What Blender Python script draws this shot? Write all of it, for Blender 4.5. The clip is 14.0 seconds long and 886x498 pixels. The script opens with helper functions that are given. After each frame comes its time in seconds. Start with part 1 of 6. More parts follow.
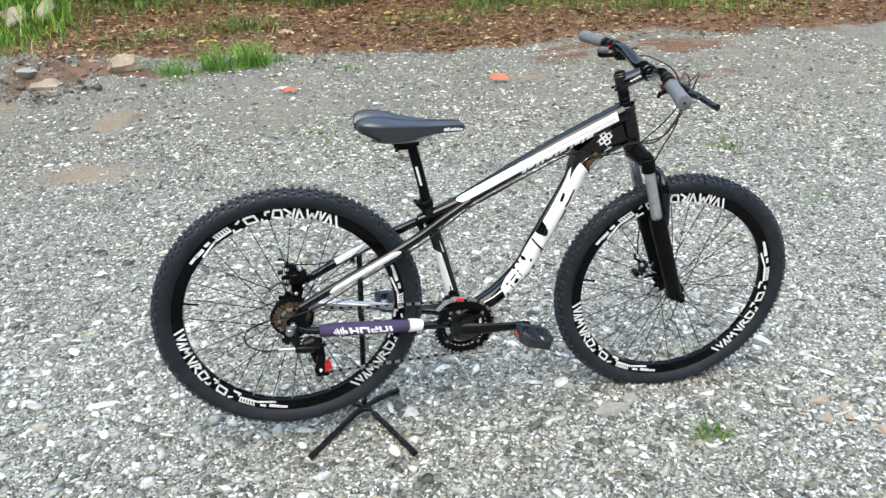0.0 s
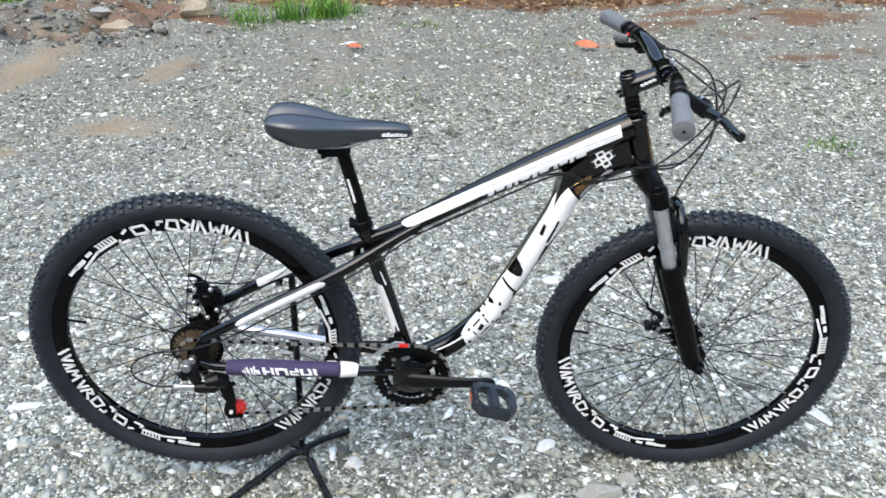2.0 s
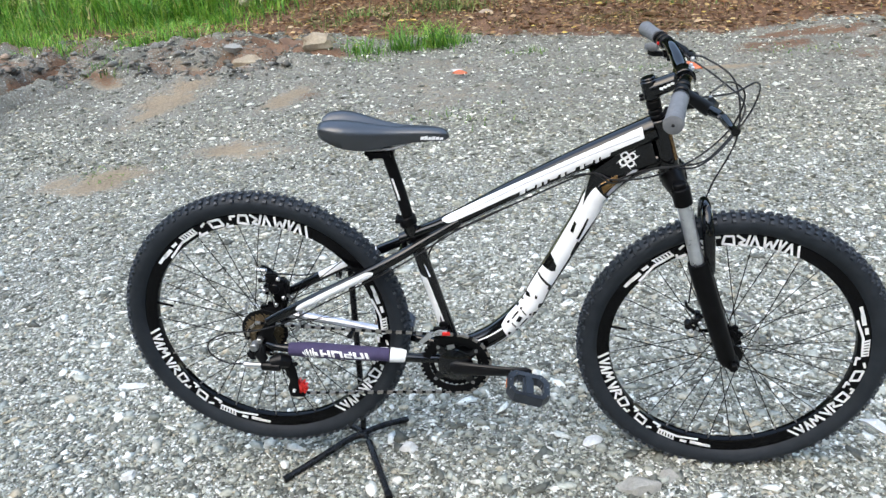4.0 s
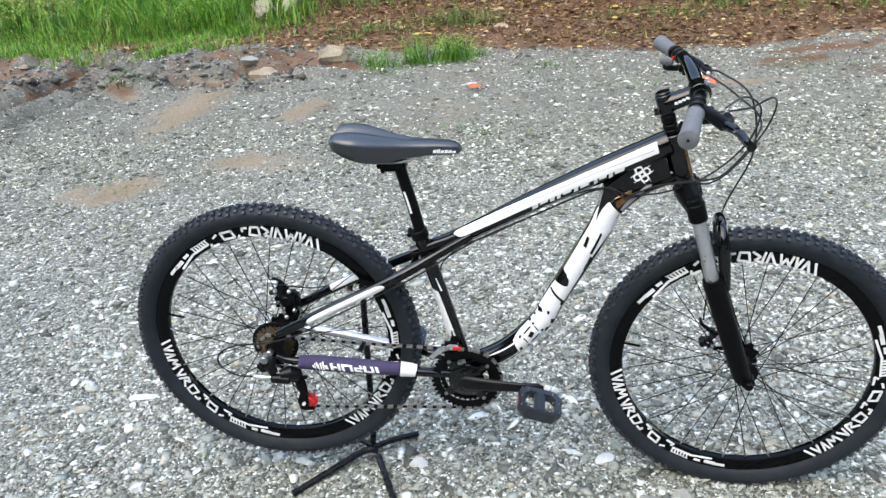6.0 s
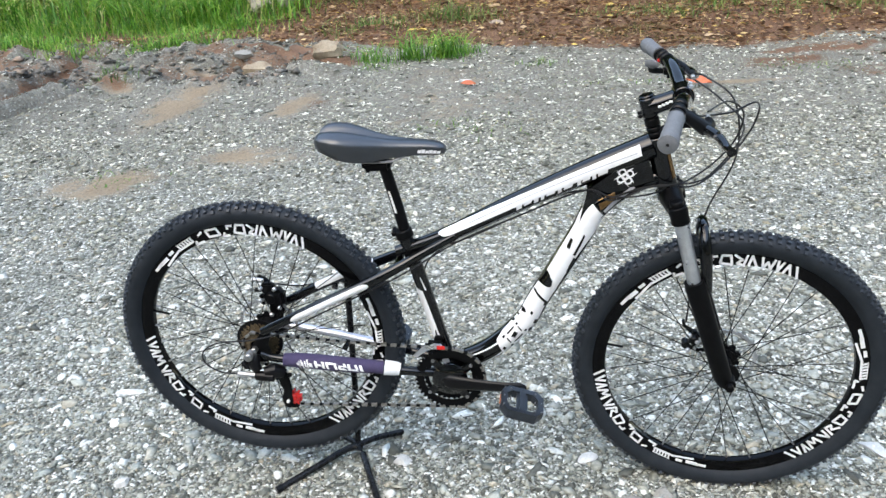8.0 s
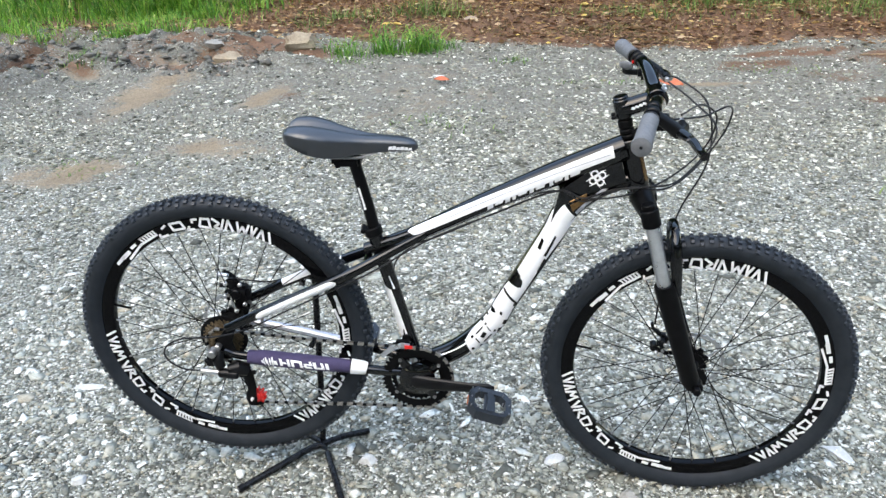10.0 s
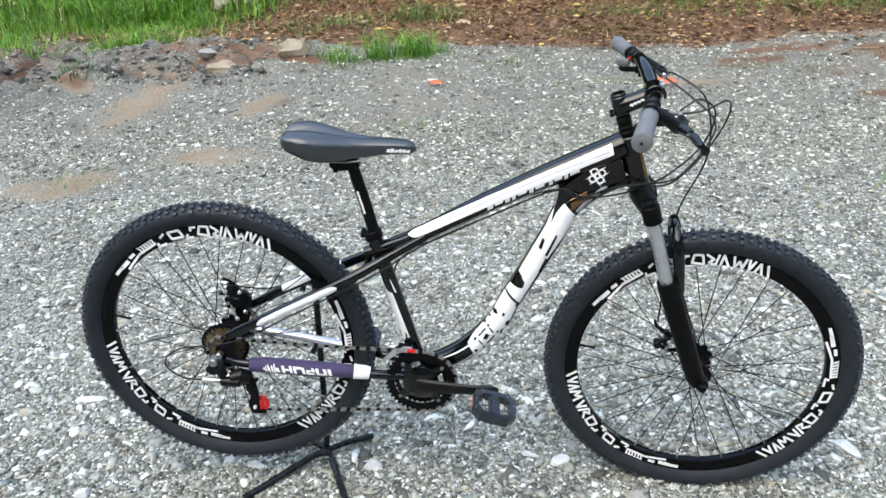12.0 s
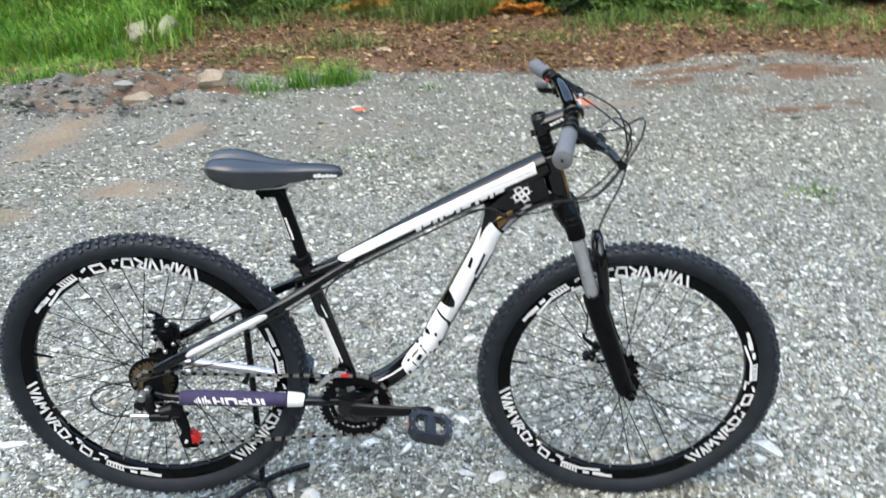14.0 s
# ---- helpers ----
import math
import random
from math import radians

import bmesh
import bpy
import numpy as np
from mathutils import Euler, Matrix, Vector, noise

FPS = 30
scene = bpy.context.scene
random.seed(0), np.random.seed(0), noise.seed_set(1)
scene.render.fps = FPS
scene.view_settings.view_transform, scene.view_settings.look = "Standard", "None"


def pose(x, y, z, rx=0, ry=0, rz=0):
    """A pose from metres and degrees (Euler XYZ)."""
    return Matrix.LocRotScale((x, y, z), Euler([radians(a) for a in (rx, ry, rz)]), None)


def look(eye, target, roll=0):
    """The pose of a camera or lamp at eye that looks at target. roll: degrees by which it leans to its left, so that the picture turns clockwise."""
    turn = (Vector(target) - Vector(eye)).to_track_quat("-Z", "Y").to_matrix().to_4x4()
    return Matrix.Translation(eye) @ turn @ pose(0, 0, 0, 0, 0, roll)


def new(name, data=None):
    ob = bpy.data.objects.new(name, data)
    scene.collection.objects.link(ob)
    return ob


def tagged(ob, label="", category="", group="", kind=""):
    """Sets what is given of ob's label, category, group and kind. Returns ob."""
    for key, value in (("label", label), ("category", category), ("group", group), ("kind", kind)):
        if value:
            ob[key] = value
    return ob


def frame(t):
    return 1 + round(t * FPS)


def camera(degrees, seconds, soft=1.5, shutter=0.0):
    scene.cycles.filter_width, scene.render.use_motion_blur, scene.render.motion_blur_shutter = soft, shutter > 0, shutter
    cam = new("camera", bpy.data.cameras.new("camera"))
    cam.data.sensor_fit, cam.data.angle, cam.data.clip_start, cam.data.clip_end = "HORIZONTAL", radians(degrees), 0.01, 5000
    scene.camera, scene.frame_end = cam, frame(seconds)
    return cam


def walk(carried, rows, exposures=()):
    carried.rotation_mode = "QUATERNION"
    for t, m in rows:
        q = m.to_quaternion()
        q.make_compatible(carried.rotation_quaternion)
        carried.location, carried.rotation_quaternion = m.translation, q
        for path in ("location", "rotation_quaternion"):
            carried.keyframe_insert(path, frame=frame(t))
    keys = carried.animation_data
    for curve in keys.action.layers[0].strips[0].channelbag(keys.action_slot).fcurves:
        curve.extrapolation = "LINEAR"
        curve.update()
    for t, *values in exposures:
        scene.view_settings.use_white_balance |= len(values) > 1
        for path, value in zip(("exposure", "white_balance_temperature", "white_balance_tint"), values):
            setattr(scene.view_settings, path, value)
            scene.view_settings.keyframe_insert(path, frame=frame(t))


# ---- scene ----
cam = camera(57.6, 14.0, 1.42, 0.35)
PATH = [
    (0, (0.027, -1.993, 1.564), (0.414, -0.238, 0.686), -1.6),
    (0.5, (0.143, -1.954, 1.537), (0.449, -0.173, 0.682), -2.4),
    (1, (0.315, -1.852, 1.513), (0.467, -0.038, 0.685), -0.5),
    (1.5, (0.427, -1.655, 1.492), (0.472, 0.135, 0.601), -1.8),
    (2, (0.514, -1.547, 1.509), (0.603, 0.196, 0.533), -0.9),
    (2.5, (0.637, -1.582, 1.514), (0.552, 0.134, 0.491), -2.5),
    (3, (0.7, -1.648, 1.521), (0.466, 0.079, 0.539), -2.8),
    (3.5, (0.731, -1.702, 1.517), (0.47, 0.048, 0.586), -4.4),
    (3.7, (0.721, -1.721, 1.502), (0.493, 0.048, 0.597), -4.9),
    (5.8, (0.755, -1.689, 1.496), (0.474, 0.091, 0.628), -5.2),
    (6, (0.726, -1.706, 1.496), (0.462, 0.079, 0.633), -4.8),
    (6.5, (0.733, -1.715, 1.502), (0.448, 0.06, 0.627), -4.7),
    (7, (0.746, -1.711, 1.506), (0.5, 0.085, 0.661), -3.6),
    (7.4, (0.761, -1.721, 1.5), (0.523, 0.092, 0.691), -4.7),
    (7.5, (0.76, -1.713, 1.508), (0.536, 0.098, 0.689), -4.5),
    (8, (0.754, -1.704, 1.507), (0.5, 0.077, 0.632), -4.1),
    (8.2, (0.754, -1.707, 1.509), (0.487, 0.071, 0.632), -4.0),
    (10.3, (0.752, -1.677, 1.502), (0.576, 0.105, 0.611), -1.9),
    (10.5, (0.751, -1.678, 1.503), (0.566, 0.102, 0.609), -1.9),
    (11, (0.749, -1.683, 1.505), (0.578, 0.097, 0.611), -2.6),
    (11.5, (0.749, -1.673, 1.498), (0.576, 0.087, 0.564), -2.3),
    (12, (0.744, -1.673, 1.494), (0.57, 0.115, 0.615), -3.3),
    (12.5, (0.746, -1.687, 1.492), (0.616, 0.138, 0.684), -1.9),
    (13, (0.738, -1.691, 1.498), (0.664, 0.166, 0.76), -2.2),
    (13.5, (0.732, -1.686, 1.5), (0.688, 0.178, 0.777), -0.7),
    (14, (0.742, -1.694, 1.492), (0.747, 0.126, 0.663), -3.1),
]
walk(cam, [(t, look(eye, target, roll)) for t, eye, target, roll in PATH],
     [(0.0, 2.62, 8050, 6.4), (1.5, 2.57, 7750, 6.2), (14.0, 2.58, 7800, 6.2)])

# ---- light ----
world = bpy.data.worlds.new("sky")
scene.world = world
world.use_nodes = True
wn = world.node_tree.nodes
sky = wn.new("ShaderNodeTexSky")
sky.sky_type = "NISHITA"
sky.sun_disc = False
sky.sun_elevation, sky.sun_rotation = radians(59), radians(205)
sky.air_density, sky.dust_density, sky.ozone_density = 1.0, 0.8, 1.0
world.node_tree.links.new(sky.outputs[0], wn["Background"].inputs[0])
wn["Background"].inputs[1].default_value = 0.15
sun_data = bpy.data.lights.new("sun", "SUN")
sun_data.energy, sun_data.angle, sun_data.color = 0.3, radians(60), (1.0, 0.95, 0.86)
sun = new("sun", sun_data)
sun.matrix_world = look((-4, -6, 12), (0, 0, 0))

# ---- materials ----


def material(name, rough=0.5, metal=0.0, coat=0.0):
    m = bpy.data.materials.new(name)
    m.use_nodes = True
    b = m.node_tree.nodes["Principled BSDF"]
    b.inputs["Roughness"].default_value = rough
    b.inputs["Metallic"].default_value = metal
    b.inputs["Coat Weight"].default_value = coat
    b.inputs["Coat Roughness"].default_value = 0.06
    return m, m.node_tree.nodes, m.node_tree.links, b


def ramp(nodes, stops, kind="LINEAR"):
    r = nodes.new("ShaderNodeValToRGB")
    r.color_ramp.interpolation = kind
    e = r.color_ramp.elements
    while len(e) < len(stops):
        e.new(0.5)
    for k, (at, c) in enumerate(stops):
        e[k].position, e[k].color = at, (*c, 1)
    return r


def noise_tex(nodes, links, coord, scale, detail=3.0, rough=0.6):
    n = nodes.new("ShaderNodeTexNoise")
    n.inputs["Scale"].default_value, n.inputs["Detail"].default_value = scale, detail
    n.inputs["Roughness"].default_value = rough
    links.new(coord, n.inputs["Vector"])
    return n


def surface(name, dark, light, rough=0.5, metal=0.0, coat=0.0, scale=40.0, fine=400.0, bump=0.15, depth=0.001, rough_var=0.12, spec=0.5):
    """Two-scale mottled paint, rubber, metal or plastic."""
    m, nodes, links, b = material(name, rough, metal, coat)
    b.inputs["Specular IOR Level"].default_value = spec
    co = nodes.new("ShaderNodeTexCoord").outputs["Object"]
    big, small = noise_tex(nodes, links, co, scale), noise_tex(nodes, links, co, fine, 2.0)
    mixed = nodes.new("ShaderNodeMix")
    mixed.inputs[0].default_value = 0.35
    links.new(big.outputs[0], mixed.inputs[2])
    links.new(small.outputs[0], mixed.inputs[3])
    r = ramp(nodes, [(0.32, dark), (0.68, light)])
    links.new(mixed.outputs[0], r.inputs[0])
    links.new(r.outputs[0], b.inputs["Base Color"])
    rr = nodes.new("ShaderNodeMapRange")
    rr.inputs[3].default_value, rr.inputs[4].default_value = max(rough - rough_var, 0.02), min(rough + rough_var, 1)
    links.new(big.outputs[0], rr.inputs[0])
    links.new(rr.outputs[0], b.inputs["Roughness"])
    bp = nodes.new("ShaderNodeBump")
    bp.inputs["Strength"].default_value, bp.inputs["Distance"].default_value = bump, depth
    links.new(small.outputs[0], bp.inputs["Height"])
    links.new(bp.outputs[0], b.inputs["Normal"])
    return m


def island_mat(name, stops, rough=0.8, scale=60.0, bump=0.3, translucent=0.0, spread=0.25):
    """Many small pieces in one mesh, each with its own colour."""
    m, nodes, links, b = material(name, rough)
    geo = nodes.new("ShaderNodeNewGeometry")
    r = ramp(nodes, stops)
    links.new(geo.outputs["Random Per Island"], r.inputs[0])
    co = nodes.new("ShaderNodeTexCoord").outputs["Object"]
    n = noise_tex(nodes, links, co, scale, 4.0)
    mr = nodes.new("ShaderNodeMapRange")
    mr.inputs[1].default_value, mr.inputs[2].default_value = 0.3, 0.7
    mr.inputs[3].default_value, mr.inputs[4].default_value = 1 - spread, 1 + spread
    links.new(n.outputs[0], mr.inputs[0])
    mul = nodes.new("ShaderNodeVectorMath")
    mul.operation = "SCALE"
    links.new(r.outputs[0], mul.inputs[0])
    links.new(mr.outputs[0], mul.inputs["Scale"])
    links.new(mul.outputs[0], b.inputs["Base Color"])
    bp = nodes.new("ShaderNodeBump")
    bp.inputs["Strength"].default_value, bp.inputs["Distance"].default_value = bump, 0.004
    links.new(n.outputs[0], bp.inputs["Height"])
    links.new(bp.outputs[0], b.inputs["Normal"])
    if translucent:
        tr, mx = nodes.new("ShaderNodeBsdfTranslucent"), nodes.new("ShaderNodeMixShader")
        mx.inputs[0].default_value = translucent
        links.new(mul.outputs[0], tr.inputs[0])
        links.new(b.outputs[0], mx.inputs[1])
        links.new(tr.outputs[0], mx.inputs[2])
        links.new(mx.outputs[0], nodes["Material Output"].inputs[0])
    return m


RUBBER = surface("tyre_rubber", (0.014, 0.0175, 0.022), (0.026, 0.031, 0.038), 0.5, scale=25, fine=900, bump=0.2, spec=0.16)
KNOB = surface("tread_rubber", (0.016, 0.020, 0.026), (0.034, 0.041, 0.052), 0.45, scale=60, fine=900, bump=0.2, spec=0.4)
RIM_BLACK = surface("gloss_black_anodised", (0.0012, 0.0012, 0.0015), (0.003, 0.003, 0.0035), 0.14, 0.0, 0.12, bump=0.02, spec=0.08, rough_var=0.05)
PAINT = surface("gloss_black_paint", (0.0012, 0.0012, 0.0015), (0.0025, 0.0025, 0.003), 0.06, 0.0, 0.85, bump=0.004, spec=0.08, rough_var=0.02)
MATT = surface("matt_black_metal", (0.002, 0.002, 0.0023), (0.005, 0.005, 0.0056), 0.40, 0.0, 0.0, bump=0.08, spec=0.10)
PLASTIC = surface("black_plastic", (0.0025, 0.0025, 0.003), (0.006, 0.006, 0.007), 0.33, bump=0.15, spec=0.22)
PEDAL_GREY = surface("dark_bluish_nylon", (0.011, 0.014, 0.019), (0.024, 0.03, 0.04), 0.32, bump=0.2, spec=0.5)
DECAL = surface("white_decal_vinyl", (0.80, 0.80, 0.80), (0.88, 0.88, 0.88), 0.35, 0.0, 0.4, bump=0.02)
# Grey for small decals and for the highlights painted on the frame tubes.
GREY_DECAL_GLEAM = surface("grey_decal_and_gleam", (0.36, 0.37, 0.40), (0.47, 0.48, 0.52), 0.35, 0.0, 0.4, bump=0.02)
SILVER = surface("brushed_silver", (0.50, 0.51, 0.53), (0.68, 0.69, 0.71), 0.3, 0.85, bump=0.06)
STEEL = surface("dull_steel", (0.22, 0.22, 0.22), (0.42, 0.42, 0.42), 0.36, 0.9, bump=0.1)
CHAIN = surface("oiled_chain_steel", (0.16, 0.15, 0.13), (0.42, 0.40, 0.37), 0.34, 0.7, scale=150, bump=0.1)
COG = surface("brown_oiled_cog_steel", (0.08, 0.055, 0.03), (0.24, 0.18, 0.11), 0.42, 0.5, scale=120, bump=0.1)
GRIP = surface("grey_grip_rubber", (0.10, 0.105, 0.11), (0.17, 0.175, 0.185), 0.7, scale=90, fine=1200, bump=0.4)
VINYL = surface("black_saddle_vinyl", (0.011, 0.0135, 0.018), (0.019, 0.023, 0.030), 0.36, scale=30, fine=1500, bump=0.15, rough_var=0.05, spec=1.0)
CHROME_STRIPE = surface("silver_blue_foil", (0.42, 0.45, 0.52), (0.66, 0.68, 0.74), 0.22, 0.55, 0.4, scale=20, bump=0.03)
PURPLE = surface("dark_purple_neoprene", (0.035, 0.027, 0.075), (0.06, 0.047, 0.115), 0.8, scale=60, fine=1500, bump=0.5)
RED = surface("red_plastic", (0.55, 0.01, 0.01), (0.75, 0.025, 0.02), 0.3, 0.0, 0.3, bump=0.05)
AMBER = surface("amber_reflector", (0.55, 0.12, 0.02), (0.75, 0.22, 0.05), 0.2, 0.0, 0.5, bump=0.2)
# Stands in for warm reflections on the gloss black paint.
GOLD = surface("gold_brown_reflection", (0.12, 0.065, 0.025), (0.34, 0.20, 0.085), 0.22, 0.7, bump=0.05)
CABLE = surface("black_cable_housing", (0.005, 0.005, 0.006), (0.012, 0.012, 0.013), 0.35, bump=0.05, spec=0.35)
STAND_BLACK = surface("black_powder_coat", (0.004, 0.004, 0.005), (0.011, 0.011, 0.012), 0.27, bump=0.2, spec=0.3)

GRAVEL_COLOURS = [(0.0, (0.065, 0.067, 0.0554)), (0.22, (0.16, 0.167, 0.142)), (0.40, (0.345, 0.345, 0.286)), (0.52, (0.25, 0.27, 0.244)),
                  (0.68, (0.42, 0.43, 0.372)), (0.74, (0.37, 0.32, 0.229)), (0.79, (0.4, 0.41, 0.363)), (0.88, (0.60, 0.605, 0.56)), (0.95, (0.76, 0.77, 0.72)), (1.0, (0.85, 0.86, 0.81))]
STONES = island_mat("gravel_stones", GRAVEL_COLOURS, 0.75, 90.0, 0.5)
DUSTY_STONES = island_mat("dusty_gravel_stones", [(f, (r * k, g * k * 0.97, b * k * 0.90)) for (f, (r, g, b)), k in zip(GRAVEL_COLOURS, [0.88] * 6 + [1.08, 1.02, 1.0, 1.0])], 0.8, 90.0, 0.5)
PALE_STONE = surface("pale_quartz_stone", (0.42, 0.42, 0.41), (0.66, 0.66, 0.64), 0.6, scale=18, fine=160, bump=0.5, depth=0.004)
GREY_STONE = surface("grey_flat_stone", (0.20, 0.195, 0.175), (0.36, 0.35, 0.32), 0.75, scale=22, fine=180, bump=0.6, depth=0.004)
BROWN_STONE = surface("brown_red_stone", (0.24, 0.18, 0.13), (0.44, 0.36, 0.28), 0.75, scale=22, fine=180, bump=0.6, depth=0.004)
TAN_STONE = surface("tan_rubble_stone", (0.17, 0.12, 0.075), (0.46, 0.39, 0.28), 0.8, scale=9, fine=90, bump=0.7, depth=0.008)
BEIGE_STONE = surface("pale_weathered_stone", (0.27, 0.23, 0.165), (0.50, 0.44, 0.34), 0.8, scale=9, fine=90, bump=0.7, depth=0.008)
CLAY = surface("red_clay", (0.085, 0.045, 0.026), (0.23, 0.135, 0.085), 0.85, scale=12, fine=110, bump=0.8, depth=0.008)
CLODS = island_mat("dark_clods", [(0.0, (0.045, 0.042, 0.036)), (0.5, (0.12, 0.115, 0.10)), (0.8, (0.21, 0.20, 0.18)), (1.0, (0.30, 0.22, 0.16))], 0.9, 60.0, 0.6)
GRASS = island_mat("grass_blades", [(0.0, (0.03, 0.11, 0.014)), (0.35, (0.09, 0.27, 0.03)), (0.75, (0.20, 0.43, 0.05)), (0.93, (0.36, 0.49, 0.09)), (1.0, (0.50, 0.46, 0.20))], 0.5, 8.0, 0.1, 0.35)
OLIVE = island_mat("dull_olive_grass", [(0.0, (0.04, 0.09, 0.018)), (0.4, (0.10, 0.21, 0.04)), (0.8, (0.19, 0.31, 0.07)), (1.0, (0.34, 0.34, 0.14))], 0.55, 8.0, 0.1, 0.3)
MOSS = island_mat("low_moss", [(0.0, (0.045, 0.045, 0.012)), (0.5, (0.11, 0.10, 0.028)), (1.0, (0.20, 0.17, 0.06))], 0.8, 30.0, 0.3)
LITTER = island_mat("dead_leaf_litter", [(0.0, (0.045, 0.022, 0.012)), (0.3, (0.13, 0.062, 0.028)), (0.55, (0.25, 0.125, 0.055)), (0.78, (0.36, 0.225, 0.11)), (0.93, (0.52, 0.39, 0.25)), (1.0, (0.66, 0.48, 0.12))], 0.7, 40.0, 0.2, 0.15)
# Near-black greens: the wood's inner shade is put into the leaf colour.
LEAVES = island_mat("shaded_forest_leaves", [(0.0, (0.006, 0.016, 0.006)), (0.5, (0.016, 0.040, 0.011)), (0.85, (0.04, 0.085, 0.022)), (1.0, (0.10, 0.16, 0.04))], 0.45, 6.0, 0.1, 0.25)
PALE_LEAVES = island_mat("light_forest_leaves", [(0.0, (0.015, 0.045, 0.010)), (0.4, (0.05, 0.125, 0.022)), (0.8, (0.13, 0.25, 0.05)), (1.0, (0.24, 0.36, 0.09))], 0.5, 6.0, 0.1, 0.3)
# Pale yellow greens that carry the sunlight on one shrub in their colour.
SUNLIT_LEAVES = island_mat("sunlit_yellow_green_leaves", [(0.0, (0.20, 0.26, 0.05)), (0.5, (0.42, 0.46, 0.14)), (1.0, (0.68, 0.66, 0.34))], 0.5, 6.0, 0.1, 0.3)
ORANGE_LEAF = island_mat("dry_orange_fronds", [(0.0, (0.36, 0.09, 0.015)), (0.5, (0.55, 0.19, 0.03)), (1.0, (0.62, 0.34, 0.08))], 0.6, 30.0, 0.2, 0.2)
ORANGE_SCRAP = surface("orange_dry_leaf", (0.40, 0.095, 0.04), (0.58, 0.18, 0.09), 0.7, scale=30, fine=200, bump=0.3)
BARK = surface("pale_brown_bark", (0.09, 0.055, 0.03), (0.46, 0.33, 0.20), 0.9, scale=7, fine=60, bump=0.9, depth=0.02)


def ground_material():
    m, nodes, links, b = material("gravel_and_soil", 0.85)
    co = nodes.new("ShaderNodeTexCoord").outputs["Object"]
    cells = []
    for scale in (72.0, 140.0):
        v = nodes.new("ShaderNodeTexVoronoi")
        v.inputs["Scale"].default_value = scale
        links.new(co, v.inputs["Vector"])
        edge = nodes.new("ShaderNodeTexVoronoi")
        edge.feature = "DISTANCE_TO_EDGE"
        edge.inputs["Scale"].default_value = scale
        links.new(co, edge.inputs["Vector"])
        sep = nodes.new("ShaderNodeSeparateColor")
        links.new(v.outputs["Color"], sep.inputs[0])
        r = ramp(nodes, GRAVEL_COLOURS)
        links.new(sep.outputs[0], r.inputs[0])
        gap = nodes.new("ShaderNodeMapRange")
        gap.inputs[1].default_value, gap.inputs[2].default_value = 0.0, 0.14
        links.new(edge.outputs["Distance"], gap.inputs[0])
        cells.append((r.outputs[0], gap.outputs[0], sep.outputs[1]))
    pick = nodes.new("ShaderNodeMath")
    pick.operation = "GREATER_THAN"
    pick.inputs[1].default_value = 0.45
    links.new(cells[0][2], pick.inputs[0])

    def mix(kind, fac, a, c):
        n = nodes.new("ShaderNodeMix")
        n.data_type = kind
        i = {"FLOAT": (2, 3, 0), "RGBA": (6, 7, 2)}[kind]
        for src, at in ((fac, 0), (a, i[0]), (c, i[1])):
            if hasattr(src, "links"):
                links.new(src, n.inputs[at])
            elif kind == "RGBA" and at:
                n.inputs[at].default_value = (*src, 1)
            else:
                n.inputs[at].default_value = src
        return n.outputs[i[2]]

    stone = mix("RGBA", pick.outputs[0], cells[1][0], cells[0][0])
    gap = mix("FLOAT", pick.outputs[0], cells[1][1], cells[0][1])
    grit = mix("RGBA", gap, (0.11, 0.108, 0.092), stone)
    # soil: red-brown earth with fine crumbs
    crumbs = noise_tex(nodes, links, co, 55.0, 6.0, 0.75)
    broad = noise_tex(nodes, links, co, 2.6, 4.0)
    earth = ramp(nodes, [(0.3, (0.055, 0.028, 0.015)), (0.5, (0.135, 0.070, 0.038)), (0.68, (0.25, 0.15, 0.09))])
    links.new(crumbs.outputs[0], earth.inputs[0])
    sand = ramp(nodes, [(0.3, (0.20, 0.145, 0.09)), (0.7, (0.41, 0.325, 0.225))])
    links.new(crumbs.outputs[0], sand.inputs[0])

    def mask(name, low, high):
        a = nodes.new("ShaderNodeAttribute")
        a.attribute_name = name
        add = nodes.new("ShaderNodeMath")
        add.operation = "ADD"
        sc = nodes.new("ShaderNodeMapRange")
        sc.inputs[1].default_value, sc.inputs[2].default_value = 0.3, 0.7
        sc.inputs[3].default_value, sc.inputs[4].default_value = -0.3, 0.3
        links.new(crumbs.outputs[0], sc.inputs[0])
        links.new(a.outputs["Fac"], add.inputs[0])
        links.new(sc.outputs[0], add.inputs[1])
        mr = nodes.new("ShaderNodeMapRange")
        mr.inputs[1].default_value, mr.inputs[2].default_value = low, high
        links.new(add.outputs[0], mr.inputs[0])
        return mr.outputs[0]

    sandy = mask("sand", 0.35, 0.75)
    soily = mask("soil", 0.35, 0.65)
    dust = mask("dust", 0.1, 1.1)
    c = mix("RGBA", sandy, mix("RGBA", dust, grit, (0.20, 0.185, 0.15)), sand.outputs[0])
    c = mix("RGBA", soily, c, earth.outputs[0])
    # Near-black floor beneath the trees: forest shade put into the ground colour.
    c = mix("RGBA", mask("forest_shade", 0.3, 0.8), c, (0.022, 0.015, 0.010))
    tone = nodes.new("ShaderNodeMapRange")
    tone.inputs[1].default_value, tone.inputs[2].default_value, tone.inputs[3].default_value, tone.inputs[4].default_value = 0.3, 0.7, 0.86, 1.14
    links.new(broad.outputs[0], tone.inputs[0])
    mul = nodes.new("ShaderNodeVectorMath")
    mul.operation = "SCALE"
    links.new(c, mul.inputs[0])
    links.new(tone.outputs[0], mul.inputs["Scale"])
    links.new(mul.outputs[0], b.inputs["Base Color"])
    h = mix("FLOAT", soily, gap, crumbs.outputs[0])
    bp = nodes.new("ShaderNodeBump")
    bp.inputs["Strength"].default_value, bp.inputs["Distance"].default_value = 0.8, 0.006
